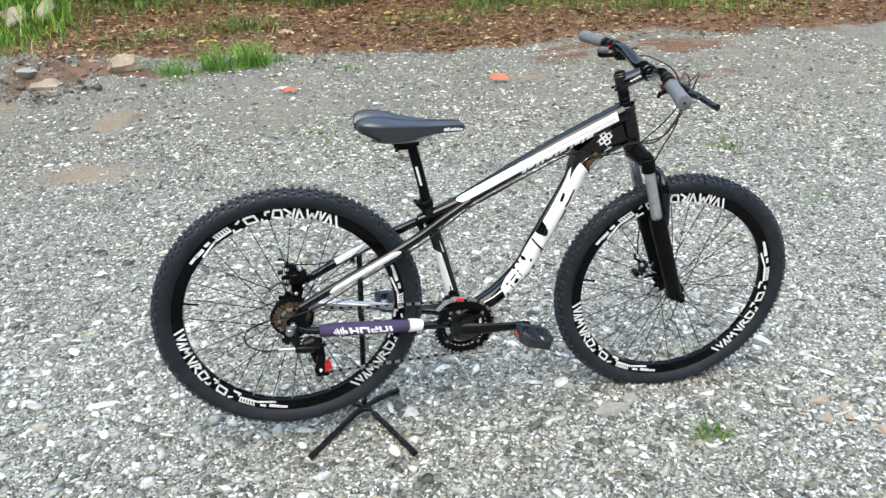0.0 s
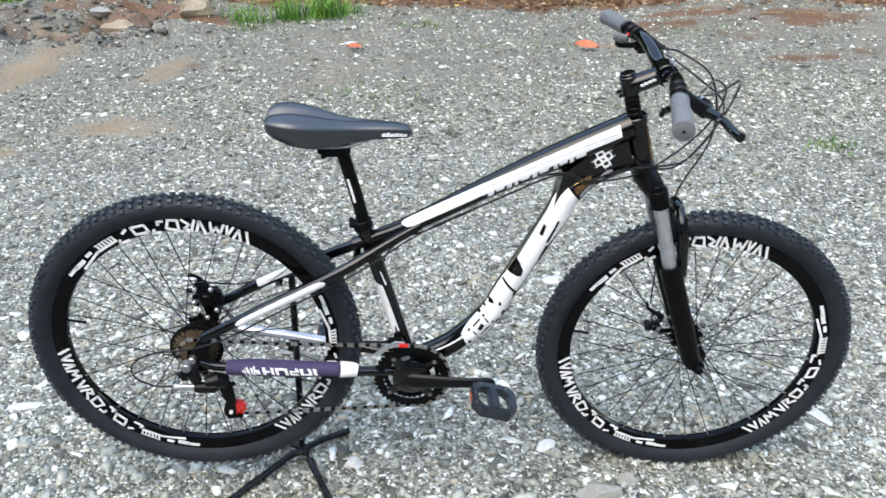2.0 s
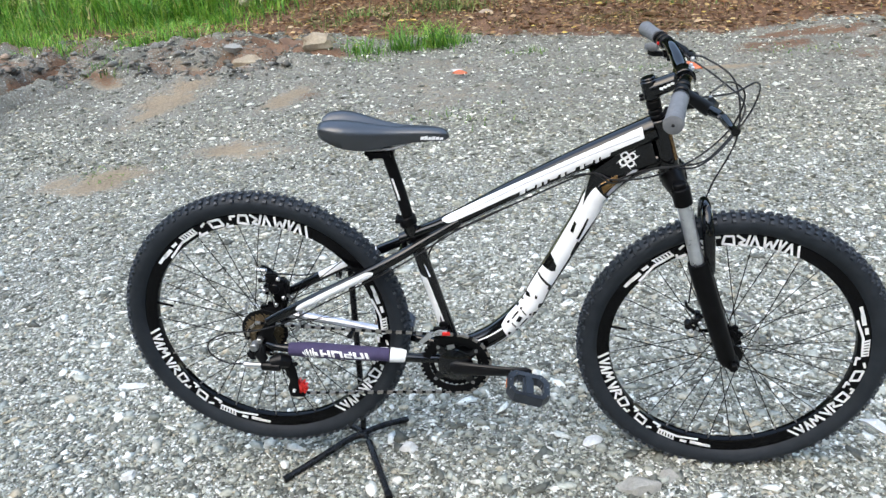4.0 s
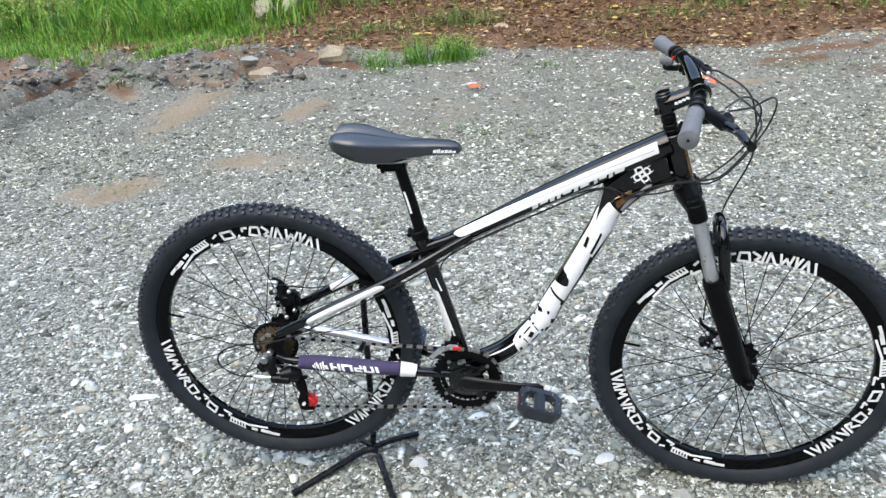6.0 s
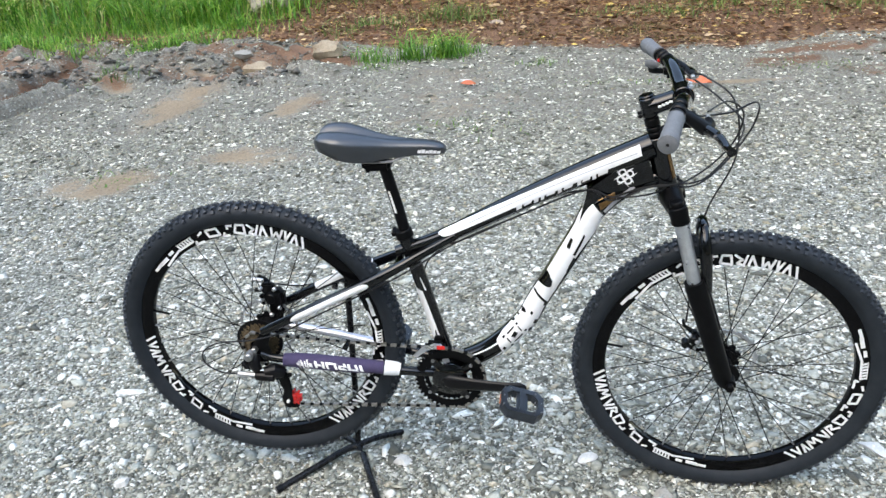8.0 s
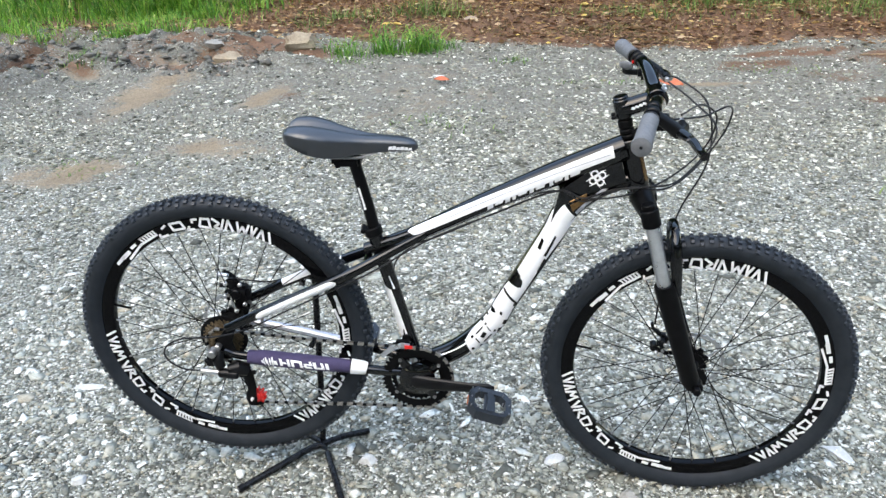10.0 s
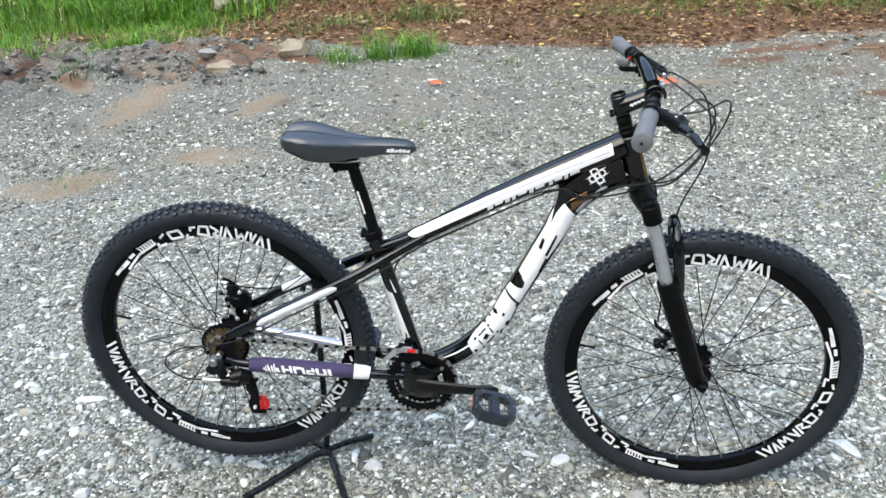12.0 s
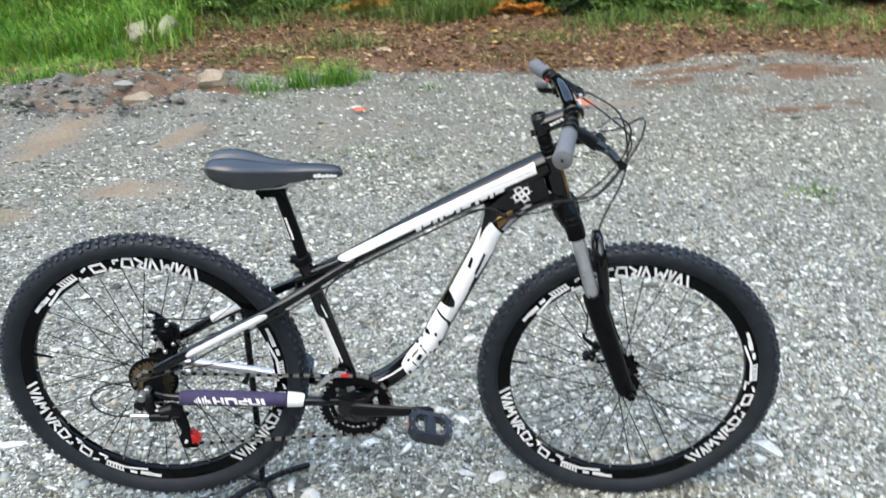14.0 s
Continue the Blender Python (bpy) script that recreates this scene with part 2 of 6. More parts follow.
    links.new(h, bp.inputs["Height"])
    links.new(bp.outputs[0], b.inputs["Normal"])
    return m


GROUND = ground_material()

# ---- mesh helpers ----


def mesh_of(name, verts, faces, smooth=False):
    me = bpy.data.meshes.new(name)
    me.from_pydata([tuple(v) for v in verts], [], faces)
    bm = bmesh.new()
    bm.from_mesh(me)
    bmesh.ops.recalc_face_normals(bm, faces=bm.faces)
    bm.to_mesh(me)
    bm.free()
    if smooth:
        me.shade_smooth()
    return me


def part(name, geo, mat, parent=None, label="", smooth=True):
    """Links (verts, faces) as one mesh object under a thing or a part."""
    me = mesh_of(name, geo[0], geo[1], smooth)
    if smooth:
        me.set_sharp_from_angle(angle=radians(38))
    me.materials.append(mat)
    ob = new(name, me)
    ob.parent = parent
    return tagged(ob, label)


def join(*geos):
    verts, faces = [], []
    for v, f in geos:
        o = len(verts)
        verts += [Vector(p) for p in v]
        faces += [[i + o for i in q] for q in f]
    return verts, faces


def moved(geo, m):
    return [m @ Vector(v) for v in geo[0]], geo[1]


def spline(points, steps=8):
    """Catmull-Rom through the points."""
    p = [Vector(q) for q in points]
    p = [2 * p[0] - p[1], *p, 2 * p[-1] - p[-2]]
    out = []
    for i in range(1, len(p) - 2):
        a, b, c, d = p[i - 1:i + 3]
        for k in range(steps):
            t = k / steps
            out.append(0.5 * (2 * b + (c - a) * t + (2 * a - 5 * b + 4 * c - d) * t * t + (3 * b - a - 3 * c + d) * t ** 3))
    return out + [p[-2]]


def frames_along(path):
    """Points with a side and an upper direction; side is kept near -y."""
    path = [Vector(p) for p in path]
    out = []
    for i, p in enumerate(path):
        t = (path[min(i + 1, len(path) - 1)] - path[max(i - 1, 0)]).normalized()
        side = Vector((0, -1, 0)) if abs(t.y) < 0.9 else Vector((1, 0, 0))
        side = (side - t * side.dot(t)).normalized()
        out.append((p, side, side.cross(t).normalized(), t))
    return out


def tube(path, radii, n=14, cap=True, flat=1.0):
    """A round (or, with flat below 1, sideways flattened) tube along a path."""
    fr = frames_along(path)
    if not hasattr(radii, "__len__"):
        radii = [radii] * len(fr)
    elif len(radii) != len(fr):
        k = np.linspace(0, len(radii) - 1, len(fr))
        radii = list(np.interp(k, range(len(radii)), radii))
    verts, faces = [], []
    for (p, s, u, t), r in zip(fr, radii):
        for j in range(n):
            a = 2 * math.pi * j / n
            verts.append(p + s * (r * flat * math.cos(a)) + u * (r * math.sin(a)))
    for i in range(len(fr) - 1):
        for j in range(n):
            faces.append([i * n + j, i * n + (j + 1) % n, (i + 1) * n + (j + 1) % n, (i + 1) * n + j])
    if cap:
        faces += [list(range(n))[::-1], list(range((len(fr) - 1) * n, len(fr) * n))]
    return verts, faces


def rod(a, b, r, n=10, r2=None):
    return tube([a, b], [r, r if r2 is None else r2], n)


def rounded_rod(a, b, r, n=16, e=0.002):
    """A cylinder with softened rims."""
    a, b = Vector(a), Vector(b)
    d = (b - a).normalized()
    return tube([a, a + d * e, b - d * e, b], [r - e, r, r, r - e], n)


def box(cx, cy, cz, sx, sy, sz, bevel=0.15):
    """A box with chamfered edges."""
    bm = bmesh.new()
    bmesh.ops.create_cube(bm, size=1.0)
    for v in bm.verts:
        v.co = Vector((v.co.x * sx, v.co.y * sy, v.co.z * sz))
    bmesh.ops.bevel(bm, geom=bm.edges[:], offset=min(sx, sy, sz) * bevel, segments=2, affect="EDGES")
    verts = [v.co + Vector((cx, cy, cz)) for v in bm.verts]
    faces = [[v.index for v in f.verts] for f in bm.faces]
    bm.free()
    return verts, faces


def lathe(profile, n=96, closed=True):
    """Turns (radius, y) pairs round the y axis."""
    verts, faces, k = [], [], len(profile)
    for i in range(n):
        a = 2 * math.pi * i / n
        verts += [Vector((r * math.cos(a), y, r * math.sin(a))) for r, y in profile]
    for i in range(n):
        for j in range(k if closed else k - 1):
            a, b = i * k + j, i * k + (j + 1) % k
            c, d = ((i + 1) % n) * k + (j + 1) % k, ((i + 1) % n) * k + j
            faces.append([a, b, c, d])
    return verts, faces


def plate(outline, y0, y1):
    """A flat piece from an outline of (x, z), between two y."""
    n = len(outline)
    verts = [Vector((x, y0, z)) for x, z in outline] + [Vector((x, y1, z)) for x, z in outline]
    faces = [list(range(n)), list(range(n, 2 * n))[::-1]]
    faces += [[i, (i + 1) % n, n + (i + 1) % n, n + i] for i in range(n)]
    return verts, faces


def ring(x, z, r_out, r_in, y0, y1, n=48, teeth=0, depth=0.0):
    """A flat ring; with teeth, a toothed one."""
    k = teeth * 4 if teeth else n
    verts, faces = [], []
    for i in range(k):
        a = 2 * math.pi * i / k
        ro = r_out - (depth if teeth and i % 4 in (0, 3) else 0)
        c, s = math.cos(a), math.sin(a)
        verts += [Vector((x + ro * c, y0, z + ro * s)), Vector((x + r_in * c, y0, z + r_in * s)),
                  Vector((x + ro * c, y1, z + ro * s)), Vector((x + r_in * c, y1, z + r_in * s))]
    for i in range(k):
        a, b = 4 * i, 4 * ((i + 1) % k)
        faces += [[a, b, b + 1, a + 1], [a + 2, a + 3, b + 3, b + 2], [a, a + 2, b + 2, b], [a + 1, b + 1, b + 3, a + 3]]
    return verts, faces


def tube_point(path, radii, s, phi, lift=0.0008):
    """A point on a tube's skin: s from 0 to 1, phi degrees up from the side that faces -y."""
    fr = frames_along(path)
    k = max(0.0, min(0.9999, s)) * (len(fr) - 1)
    i, f = int(k), k - int(k)
    rr = np.interp(k * (len(radii) - 1) / (len(fr) - 1), range(len(radii)), radii) + lift
    p, sd, u = (fr[i][q].lerp(fr[i + 1][q], f) for q in range(3))
    sd, u = sd.normalized(), u.normalized()
    a = radians(phi)
    return p + sd * (rr * math.cos(a)) + u * (rr * math.sin(a))


def skin_strip(path, radii, low, high, nu=40, nv=8, lift=0.0008):
    """Vinyl on a tube between two edges, each a run of (s, phi) points."""
    verts, faces = [], []
    for i in range(nu + 1):
        u = i / nu
        e = []
        for edge in (low, high):
            s = edge[0][0] + (edge[-1][0] - edge[0][0]) * u
            e.append((s, float(np.interp(s, [q[0] for q in edge], [q[1] for q in edge]))))
        for j in range(nv + 1):
            v = j / nv
            verts.append(tube_point(path, radii, e[0][0] * (1 - v) + e[1][0] * v, e[0][1] * (1 - v) + e[1][1] * v, lift))
    for i in range(nu):
        for j in range(nv):
            q = i * (nv + 1) + j
            faces.append([q, q + 1, q + nv + 2, q + nv + 1])
    return verts, faces


def skin_patch(path, radii, corners, nu=10, nv=5, lift=0.0008):
    """A thin piece of vinyl on a tube from four corners in (s, phi)."""
    (a, b, c, d) = corners
    verts, faces = [], []
    for i in range(nu + 1):
        for j in range(nv + 1):
            u, v = i / nu, j / nv
            s = (a[0] * (1 - u) + b[0] * u) * (1 - v) + (d[0] * (1 - u) + c[0] * u) * v
            ph = (a[1] * (1 - u) + b[1] * u) * (1 - v) + (d[1] * (1 - u) + c[1] * u) * v
            verts.append(tube_point(path, radii, s, ph, lift))
    for i in range(nu):
        for j in range(nv):
            q = i * (nv + 1) + j
            faces.append([q, q + 1, q + nv + 2, q + nv + 1])
    return verts, faces

# ---- the ground ----


def vnoise(x, y, freq, seed):
    """Smooth value noise, about -1 to 1."""
    x, y = np.asarray(x) * freq + seed * 17.3, np.asarray(y) * freq + seed * 5.7
    xi, yi = np.floor(x), np.floor(y)
    fx, fy = x - xi, y - yi
    fx, fy = fx * fx * (3 - 2 * fx), fy * fy * (3 - 2 * fy)

    def h(a, b):
        q = np.sin(a * 127.1 + b * 311.7 + seed * 74.7) * 43758.5453
        return 2 * (q - np.floor(q)) - 1

    return (h(xi, yi) * (1 - fx) + h(xi + 1, yi) * fx) * (1 - fy) + (h(xi, yi + 1) * (1 - fx) + h(xi + 1, yi + 1) * fx) * fy


def smooth(a, b, v):
    t = np.clip((np.asarray(v) - a) / (b - a), 0, 1)
    return t * t * (3 - 2 * t)


def line_dist(x, y, pts):
    """The distance to a line of points."""
    best = np.full(np.shape(x), 1e9)
    for (ax, ay), (bx, by) in zip(pts, pts[1:]):
        dx, dy = bx - ax, by - ay
        t = np.clip(((x - ax) * dx + (y - ay) * dy) / (dx * dx + dy * dy), 0, 1)
        best = np.minimum(best, np.hypot(x - ax - t * dx, y - ay - t * dy))
    return best


RUT = [(-3.5, 2.9), (-3.38, 4.1), (-3.41, 4.9), (-3.34, 5.4)]
RUT_B = [(-3.1, 3.2), (-2.93, 3.95), (-2.84, 4.35), (-2.68, 4.58), (-2.27, 4.96), (-1.7, 5.22)]
LEDGE = [(-3.2, 3.1), (-3.1, 3.63), (-3.0, 4.33), (-2.87, 4.76), (-2.67, 5.22), (-2.51, 5.75)]
WASH = [(-2.1, 3.2), (-1.94, 3.75), (-1.84, 4.3), (-1.7, 4.75)]


def border(x):
    """Where the gravel gives way to the leaf-covered soil."""
    return 5.42 - 0.13 * np.asarray(x) + 0.26 * np.exp(-((np.asarray(x) - 3.0) / 0.7) ** 2) - 0.10 * np.exp(-((np.asarray(x) - 1.7) / 0.6) ** 2) + 0.13 * vnoise(x, 0 * np.asarray(x), 1.3, 3) + 0.07 * vnoise(x, 0 * np.asarray(x), 4.0, 4)


def height(x, y):
    x, y = np.asarray(x, float), np.asarray(y, float)
    near = np.exp(-((x - 0.5) ** 2 + y ** 2) / 1.6)
    z = 0.012 * vnoise(x, y, 0.9, 1) * (1 - near) + 0.006 * vnoise(x, y, 3.5, 2) * (1 - 0.6 * near)
    z -= 0.022 * np.exp(-((x - 1.19) ** 2 + (y + 0.02) ** 2) / 0.02)
    rough = smooth(-0.4, -1.2, x) * smooth(3.9, 4.5, y) * smooth(6.4, 5.6, y)
    z += rough * (0.035 + 0.045 * vnoise(x * 0.5 + 0.3 * y, y * 2.2, 2.6, 63) + 0.03 * vnoise(x, y, 2.4, 6) + 0.06 * vnoise(x, y, 6.0, 7) + 0.03 * vnoise(x, y, 15.0, 13))
    d = line_dist(x, y, RUT)
    z += 0.04 * np.exp(-((d - 0.27) / 0.09) ** 2) - 0.15 * np.exp(-(d / 0.16) ** 4)
    d = line_dist(x, y, RUT_B)
    z += 0.075 * np.exp(-((d - 0.17) / 0.09) ** 2) - 0.12 * np.exp(-(d / 0.08) ** 4)
    d = line_dist(x, y, LEDGE)
    z += (0.015 * np.exp(-((d - 0.15) / 0.08) ** 2) - 0.06 * np.exp(-(d / 0.06) ** 4)) * (0.75 + 0.4 * vnoise(x, y, 3.0, 91))
    z -= 0.035 * np.exp(-(line_dist(x, y, WASH) / 0.2) ** 2)
    over = y - border(x)
    z += 0.05 * smooth(0.0, 0.7, over) + 0.16 * smooth(0.8, 5.0, over) + 0.025 * vnoise(x, y, 2.2, 8) * smooth(0, 0.6, over)
    z += 0.04 * vnoise(x, y, 1.7, 12) * smooth(1.2, 2.0, x) * smooth(4.2, 4.8, y) * smooth(6.0, 5.4, y) + 0.03 * smooth(2.0, 2.8, x) * smooth(4.3, 4.9, y)
    return z


def soil_mask(x, y):
    over = y - border(x)
    m = smooth(-0.28, 0.2, over + 0.13 * vnoise(x, y, 5.0, 9) + 0.06 * vnoise(x, y, 14.0, 10))
    m = np.maximum(m, 1.4 * np.exp(-(line_dist(x, y, RUT) / 0.17) ** 4))
    m = np.maximum(m, 0.95 * np.exp(-(line_dist(x, y, [(-2.1, 5.15), (-1.5, 5.0), (-0.95, 4.9)]) / 0.24) ** 2) * (1 + 0.4 * vnoise(x, y, 5.0, 92)))
    m = np.maximum(m, 0.3 * np.exp(-(line_dist(x, y, LEDGE) / 0.07) ** 2))
    hollow = smooth(-0.15, -0.6, vnoise(x, y, 2.4, 6) + 0.3 * vnoise(x, y, 6.0, 7)) * smooth(-0.4, -1.2, x) * smooth(4.0, 4.5, y)
    m = np.maximum(m, 0.4 * hollow)
    m = np.maximum(m, 0.62 * smooth(-0.7, -1.4, x) * smooth(4.2, 4.6, y) * smooth(-0.3, 0.5, vnoise(x, y, 4.5, 61)))
    streak = smooth(0.0, 0.5, vnoise(x * 0.45 + 0.3 * y, y * 2.4, 2.6, 63)) * smooth(-1.1, -1.7, x) * smooth(4.1, 4.45, y)
    m = np.maximum(m, 0.45 * streak)
    m = np.maximum(m, 0.9 * np.exp(-(line_dist(x, y, RUT_B) / 0.07) ** 2))
    m = np.maximum(m, 0.7 * np.exp(-(((x + 2.62) / 0.16) ** 2 + ((y - 4.25) / 0.1) ** 2)))
    for cx, cy, sx, sy, k in ((2.45, 4.4, 0.4, 0.15, 0.6), (3.05, 4.15, 0.35, 0.2, 0.6), (3.5, 3.6, 0.3, 0.14, 0.5), (1.5, 4.75, 0.5, 0.1, 0.4), (2.2, 3.3, 0.3, 0.08, 0.35), (2.85, 4.75, 0.5, 0.16, 1.0), (2.6, 4.5, 0.4, 0.12, 0.75), (3.15, 3.52, 0.3, 0.1, 0.9), (3.6, 4.5, 0.5, 0.25, 0.95), (1.25, 5.2, 0.5, 0.12, 0.7), (-0.82, 3.67, 0.12, 0.12, 0.7), (-2.74, 4.21, 0.14, 0.1, 0.8)):
        m = np.maximum(m, k * np.exp(-(((x - cx) / sx) ** 2 + ((y - cy) / sy) ** 2)) * (1 + 0.5 * vnoise(x, y, 8.0, 64)))
    return np.clip(m, 0, 1)


SAND = [(-1.9, 3.85, 0.21, 0.58, -0.10), (-0.95, 2.58, 0.30, 0.16, 0.0), (-1.68, 2.2, 0.28, 0.2, 0.2), (-1.0, 3.65, 0.12, 0.3, -0.2),
        (2.05, 3.95, 0.36, 0.06, 0.0), (-2.04, 4.62, 0.2, 0.1, 0.0), (-2.62, 4.2, 0.14, 0.1, 0.0)]


def sand_mask(x, y):
    m = 0 * x
    for cx, cy, sx, sy, turn in SAND:
        c, s = math.cos(turn), math.sin(turn)
        u, v = ((x - cx) * c + (y - cy) * s) / 1.2, (-(x - cx) * s + (y - cy) * c) / 1.2
        m = np.maximum(m, 0.95 * np.exp(-((u / sx) ** 2 + (v / sy) ** 2) * 0.85))
    dusty = 0.42 * smooth(0.15, 0.7, vnoise(x, y, 0.75, 83) + 0.35 * vnoise(x, y, 2.3, 84)) * smooth(1.2, 2.4, y) * smooth(5.6, 4.6, y)
    return np.clip(np.maximum(m, dusty) * (1 + 0.35 * vnoise(x, y, 7.0, 11) + 0.25 * vnoise(x, y, 22.0, 14)) - 0.06, 0, 0.9)


def build_ground():
    far = np.array([0.1, 0.3, 0.7, 1.4, 3, 6, 12, 25, 60, 150, 400, 1000])
    xs = np.concatenate([-5.5 - far[::-1], np.linspace(-5.5, 5.5, 276), 5.5 + far])
    ys = np.concatenate([-1.2 - far[::-1], np.linspace(-1.2, 9.5, 268), 9.5 + far])
    gx, gy = np.meshgrid(xs, ys)
    x, y = gx.ravel(), gy.ravel()
    z = height(x, y)
    nx, ny = len(xs), len(ys)
    i = (np.arange(ny - 1)[:, None] * nx + np.arange(nx - 1)[None, :]).ravel()
    quads = np.stack([i, i + 1, i + nx + 1, i + nx], 1)
    me = bpy.data.meshes.new("ground")
    me.from_pydata(np.stack([x, y, z], 1), [], quads.tolist())
    # The last mask paints the forest's shade onto the ground behind its edge.
    for name, val in (("soil", soil_mask(x, y)), ("sand", sand_mask(x, y)), ("dust", 0.75 * smooth(1.4, 3.6, y)), ("forest_shade", smooth(8.3, 9.3, y + 0.5 * vnoise(x, y, 0.8, 41) + 0.26 * np.clip(x, 0, 6)))):
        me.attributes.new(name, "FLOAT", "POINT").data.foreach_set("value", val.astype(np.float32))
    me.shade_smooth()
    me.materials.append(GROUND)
    tagged(new("ground", me), "grey gravel yard giving way to red-brown soil under the trees", "ground", kind="structure")


build_ground()
rng = np.random.default_rng(7)

_bm = bmesh.new()
bmesh.ops.create_icosphere(_bm, subdivisions=1, radius=1.0)
ICO_V = np.array([v.co[:] for v in _bm.verts])
ICO_F = np.array([[v.index for v in f.verts] for f in _bm.faces])
_bm.free()


def rot_z(a):
    c, s = np.cos(a), np.sin(a)
    o = np.zeros_like(a)
    return np.stack([np.stack([c, -s, o], -1), np.stack([s, c, o], -1), np.stack([o, o, o + 1], -1)], -2)


def rot_x(a):
    c, s = np.cos(a), np.sin(a)
    o = np.zeros_like(a)
    return np.stack([np.stack([o + 1, o, o], -1), np.stack([o, c, -s], -1), np.stack([o, s, c], -1)], -2)


def from_arrays(name, verts, faces, mat, smooth_shade=False):
    """verts (n, k, 3) and one face table for every piece."""
    n, k, _ = verts.shape
    f = (faces[None] + (np.arange(n) * k)[:, None, None]).reshape(-1, faces.shape[1])
    me = bpy.data.meshes.new(name)
    me.vertices.add(n * k)
    me.vertices.foreach_set("co", verts.reshape(-1).astype(np.float32))
    me.loops.add(f.size)
    me.loops.foreach_set("vertex_index", f.reshape(-1).astype(np.int32))
    me.polygons.add(len(f))
    me.polygons.foreach_set("loop_start", (np.arange(len(f)) * faces.shape[1]).astype(np.int32))
    me.update(calc_edges=True)
    me.validate()
    if smooth_shade:
        me.shade_smooth()
    me.materials.append(mat)
    return new(name, me)


OCT_V = np.array([[1, 0, 0], [0, 1, 0], [-1, 0, 0], [0, -1, 0], [0, 0, 1], [0, 0, -1.0]])
OCT_F = np.array([[0, 1, 4], [1, 2, 4], [2, 3, 4], [3, 0, 4], [1, 0, 5], [2, 1, 5], [3, 2, 5], [0, 3, 5]])


def gravel(zones, verts, faces, median, label, spread=0.5, most=0.024, feather=0.0, mat=None):
    """Loose angular chips over the given stretches of the yard."""
    pts = []
    for x0, x1, y0, y1, per in zones:
        n = int((x1 - x0) * (y1 - y0) * per)
        pts.append(np.stack([rng.uniform(x0, x1, n), rng.uniform(y0, y1, n)], 1))
    p = np.concatenate(pts)
    keep = rng.uniform(size=len(p)) > np.maximum(soil_mask(p[:, 0], p[:, 1]) * 1.05, sand_mask(p[:, 0], p[:, 1]) * 1.5)
    if feather:
        x0, x1, y0, y1, per = zones[0]
        inside = np.minimum(np.minimum(p[:, 0] - x0, x1 - p[:, 0]), np.minimum(p[:, 1] - y0, y1 - p[:, 1]))
        keep &= rng.uniform(size=len(p)) < smooth(0, feather, inside + 0.3 * feather * vnoise(p[:, 0], p[:, 1], 2.0, 71))
    p = p[keep]
    n = len(p)
    size = np.clip(median * np.exp(rng.normal(0, spread, n)), 0.0022, most)
    v = verts[None] * (1 + (0.36 if len(verts) < 8 else 0.25) * rng.normal(size=(n, len(verts), 1)).clip(-1.6, 1.6))
    v = v * (size[:, None] * np.stack([rng.uniform(0.9, 1.8, n), rng.uniform(0.7, 1.2, n), rng.uniform(0.28, 0.66, n)], 1))[:, None]
    turn = rot_z(rng.uniform(0, 6.3, n)) @ rot_x(rng.normal(0, 0.35, n))
    v = np.einsum("nij,nkj->nki", turn, v)
    v += np.stack([p[:, 0], p[:, 1], height(p[:, 0], p[:, 1]) + size * 0.18], 1)[:, None]
    tagged(from_arrays("gravel", v, faces, mat or STONES), label, "gravel", kind="stuff")


gravel([(-1.4, 2.4, -1.0, 1.25, 16500)], OCT_V, OCT_F, 0.0039, "small sharp gravel chips between the larger stones", 0.38, 0.011, 0.4)
gravel([(-1.4, 2.4, -1.0, 1.4, 480)], ICO_V * np.array([1.15, 1.0, 0.62]), ICO_F, 0.0078, "loose crushed gravel of grey, white and bluish stones under the bicycle", 0.45, 0.017, 0.6)
gravel([(-1.4, 2.4, -1.0, 1.25, 34)], ICO_V * np.array([1.3, 1.0, 0.36]), ICO_F, 0.0145, "larger flat flakes of grey and white stone in the gravel", 0.3, 0.024, 0.5)
gravel([(-3.0, 3.8, -1.3, 1.7, 2900)], OCT_V, OCT_F, 0.0057, "loose crushed grey gravel spread over the yard", 0.45, 0.019, 0.3)
gravel([(-3.2, 4.0, 1.2, 3.4, 2900)], OCT_V, OCT_F, 0.0057, "dusty crushed grey gravel spread over the yard", 0.45, 0.019, 0.4, DUSTY_STONES)
gravel([(-4.8, 5.2, 2.3, 5.9, 1700), (-3.6, 4.4, -3.4, -0.6, 700), (-4.6, -2.4, -0.8, 2.5, 800), (3.2, 5.0, -0.8, 2.5, 800)], OCT_V, OCT_F, 0.0068, "loose crushed grey gravel towards the yard's edges", 0.45, 0.019, 0.0, DUSTY_STONES)


gravel([(-4.6, -1.1, 4.2, 5.5, 1100)], OCT_V, OCT_F, 0.0125, "dark clods and broken rubble on the rutted ground", 0.55, 0.045, 0.25, CLODS)


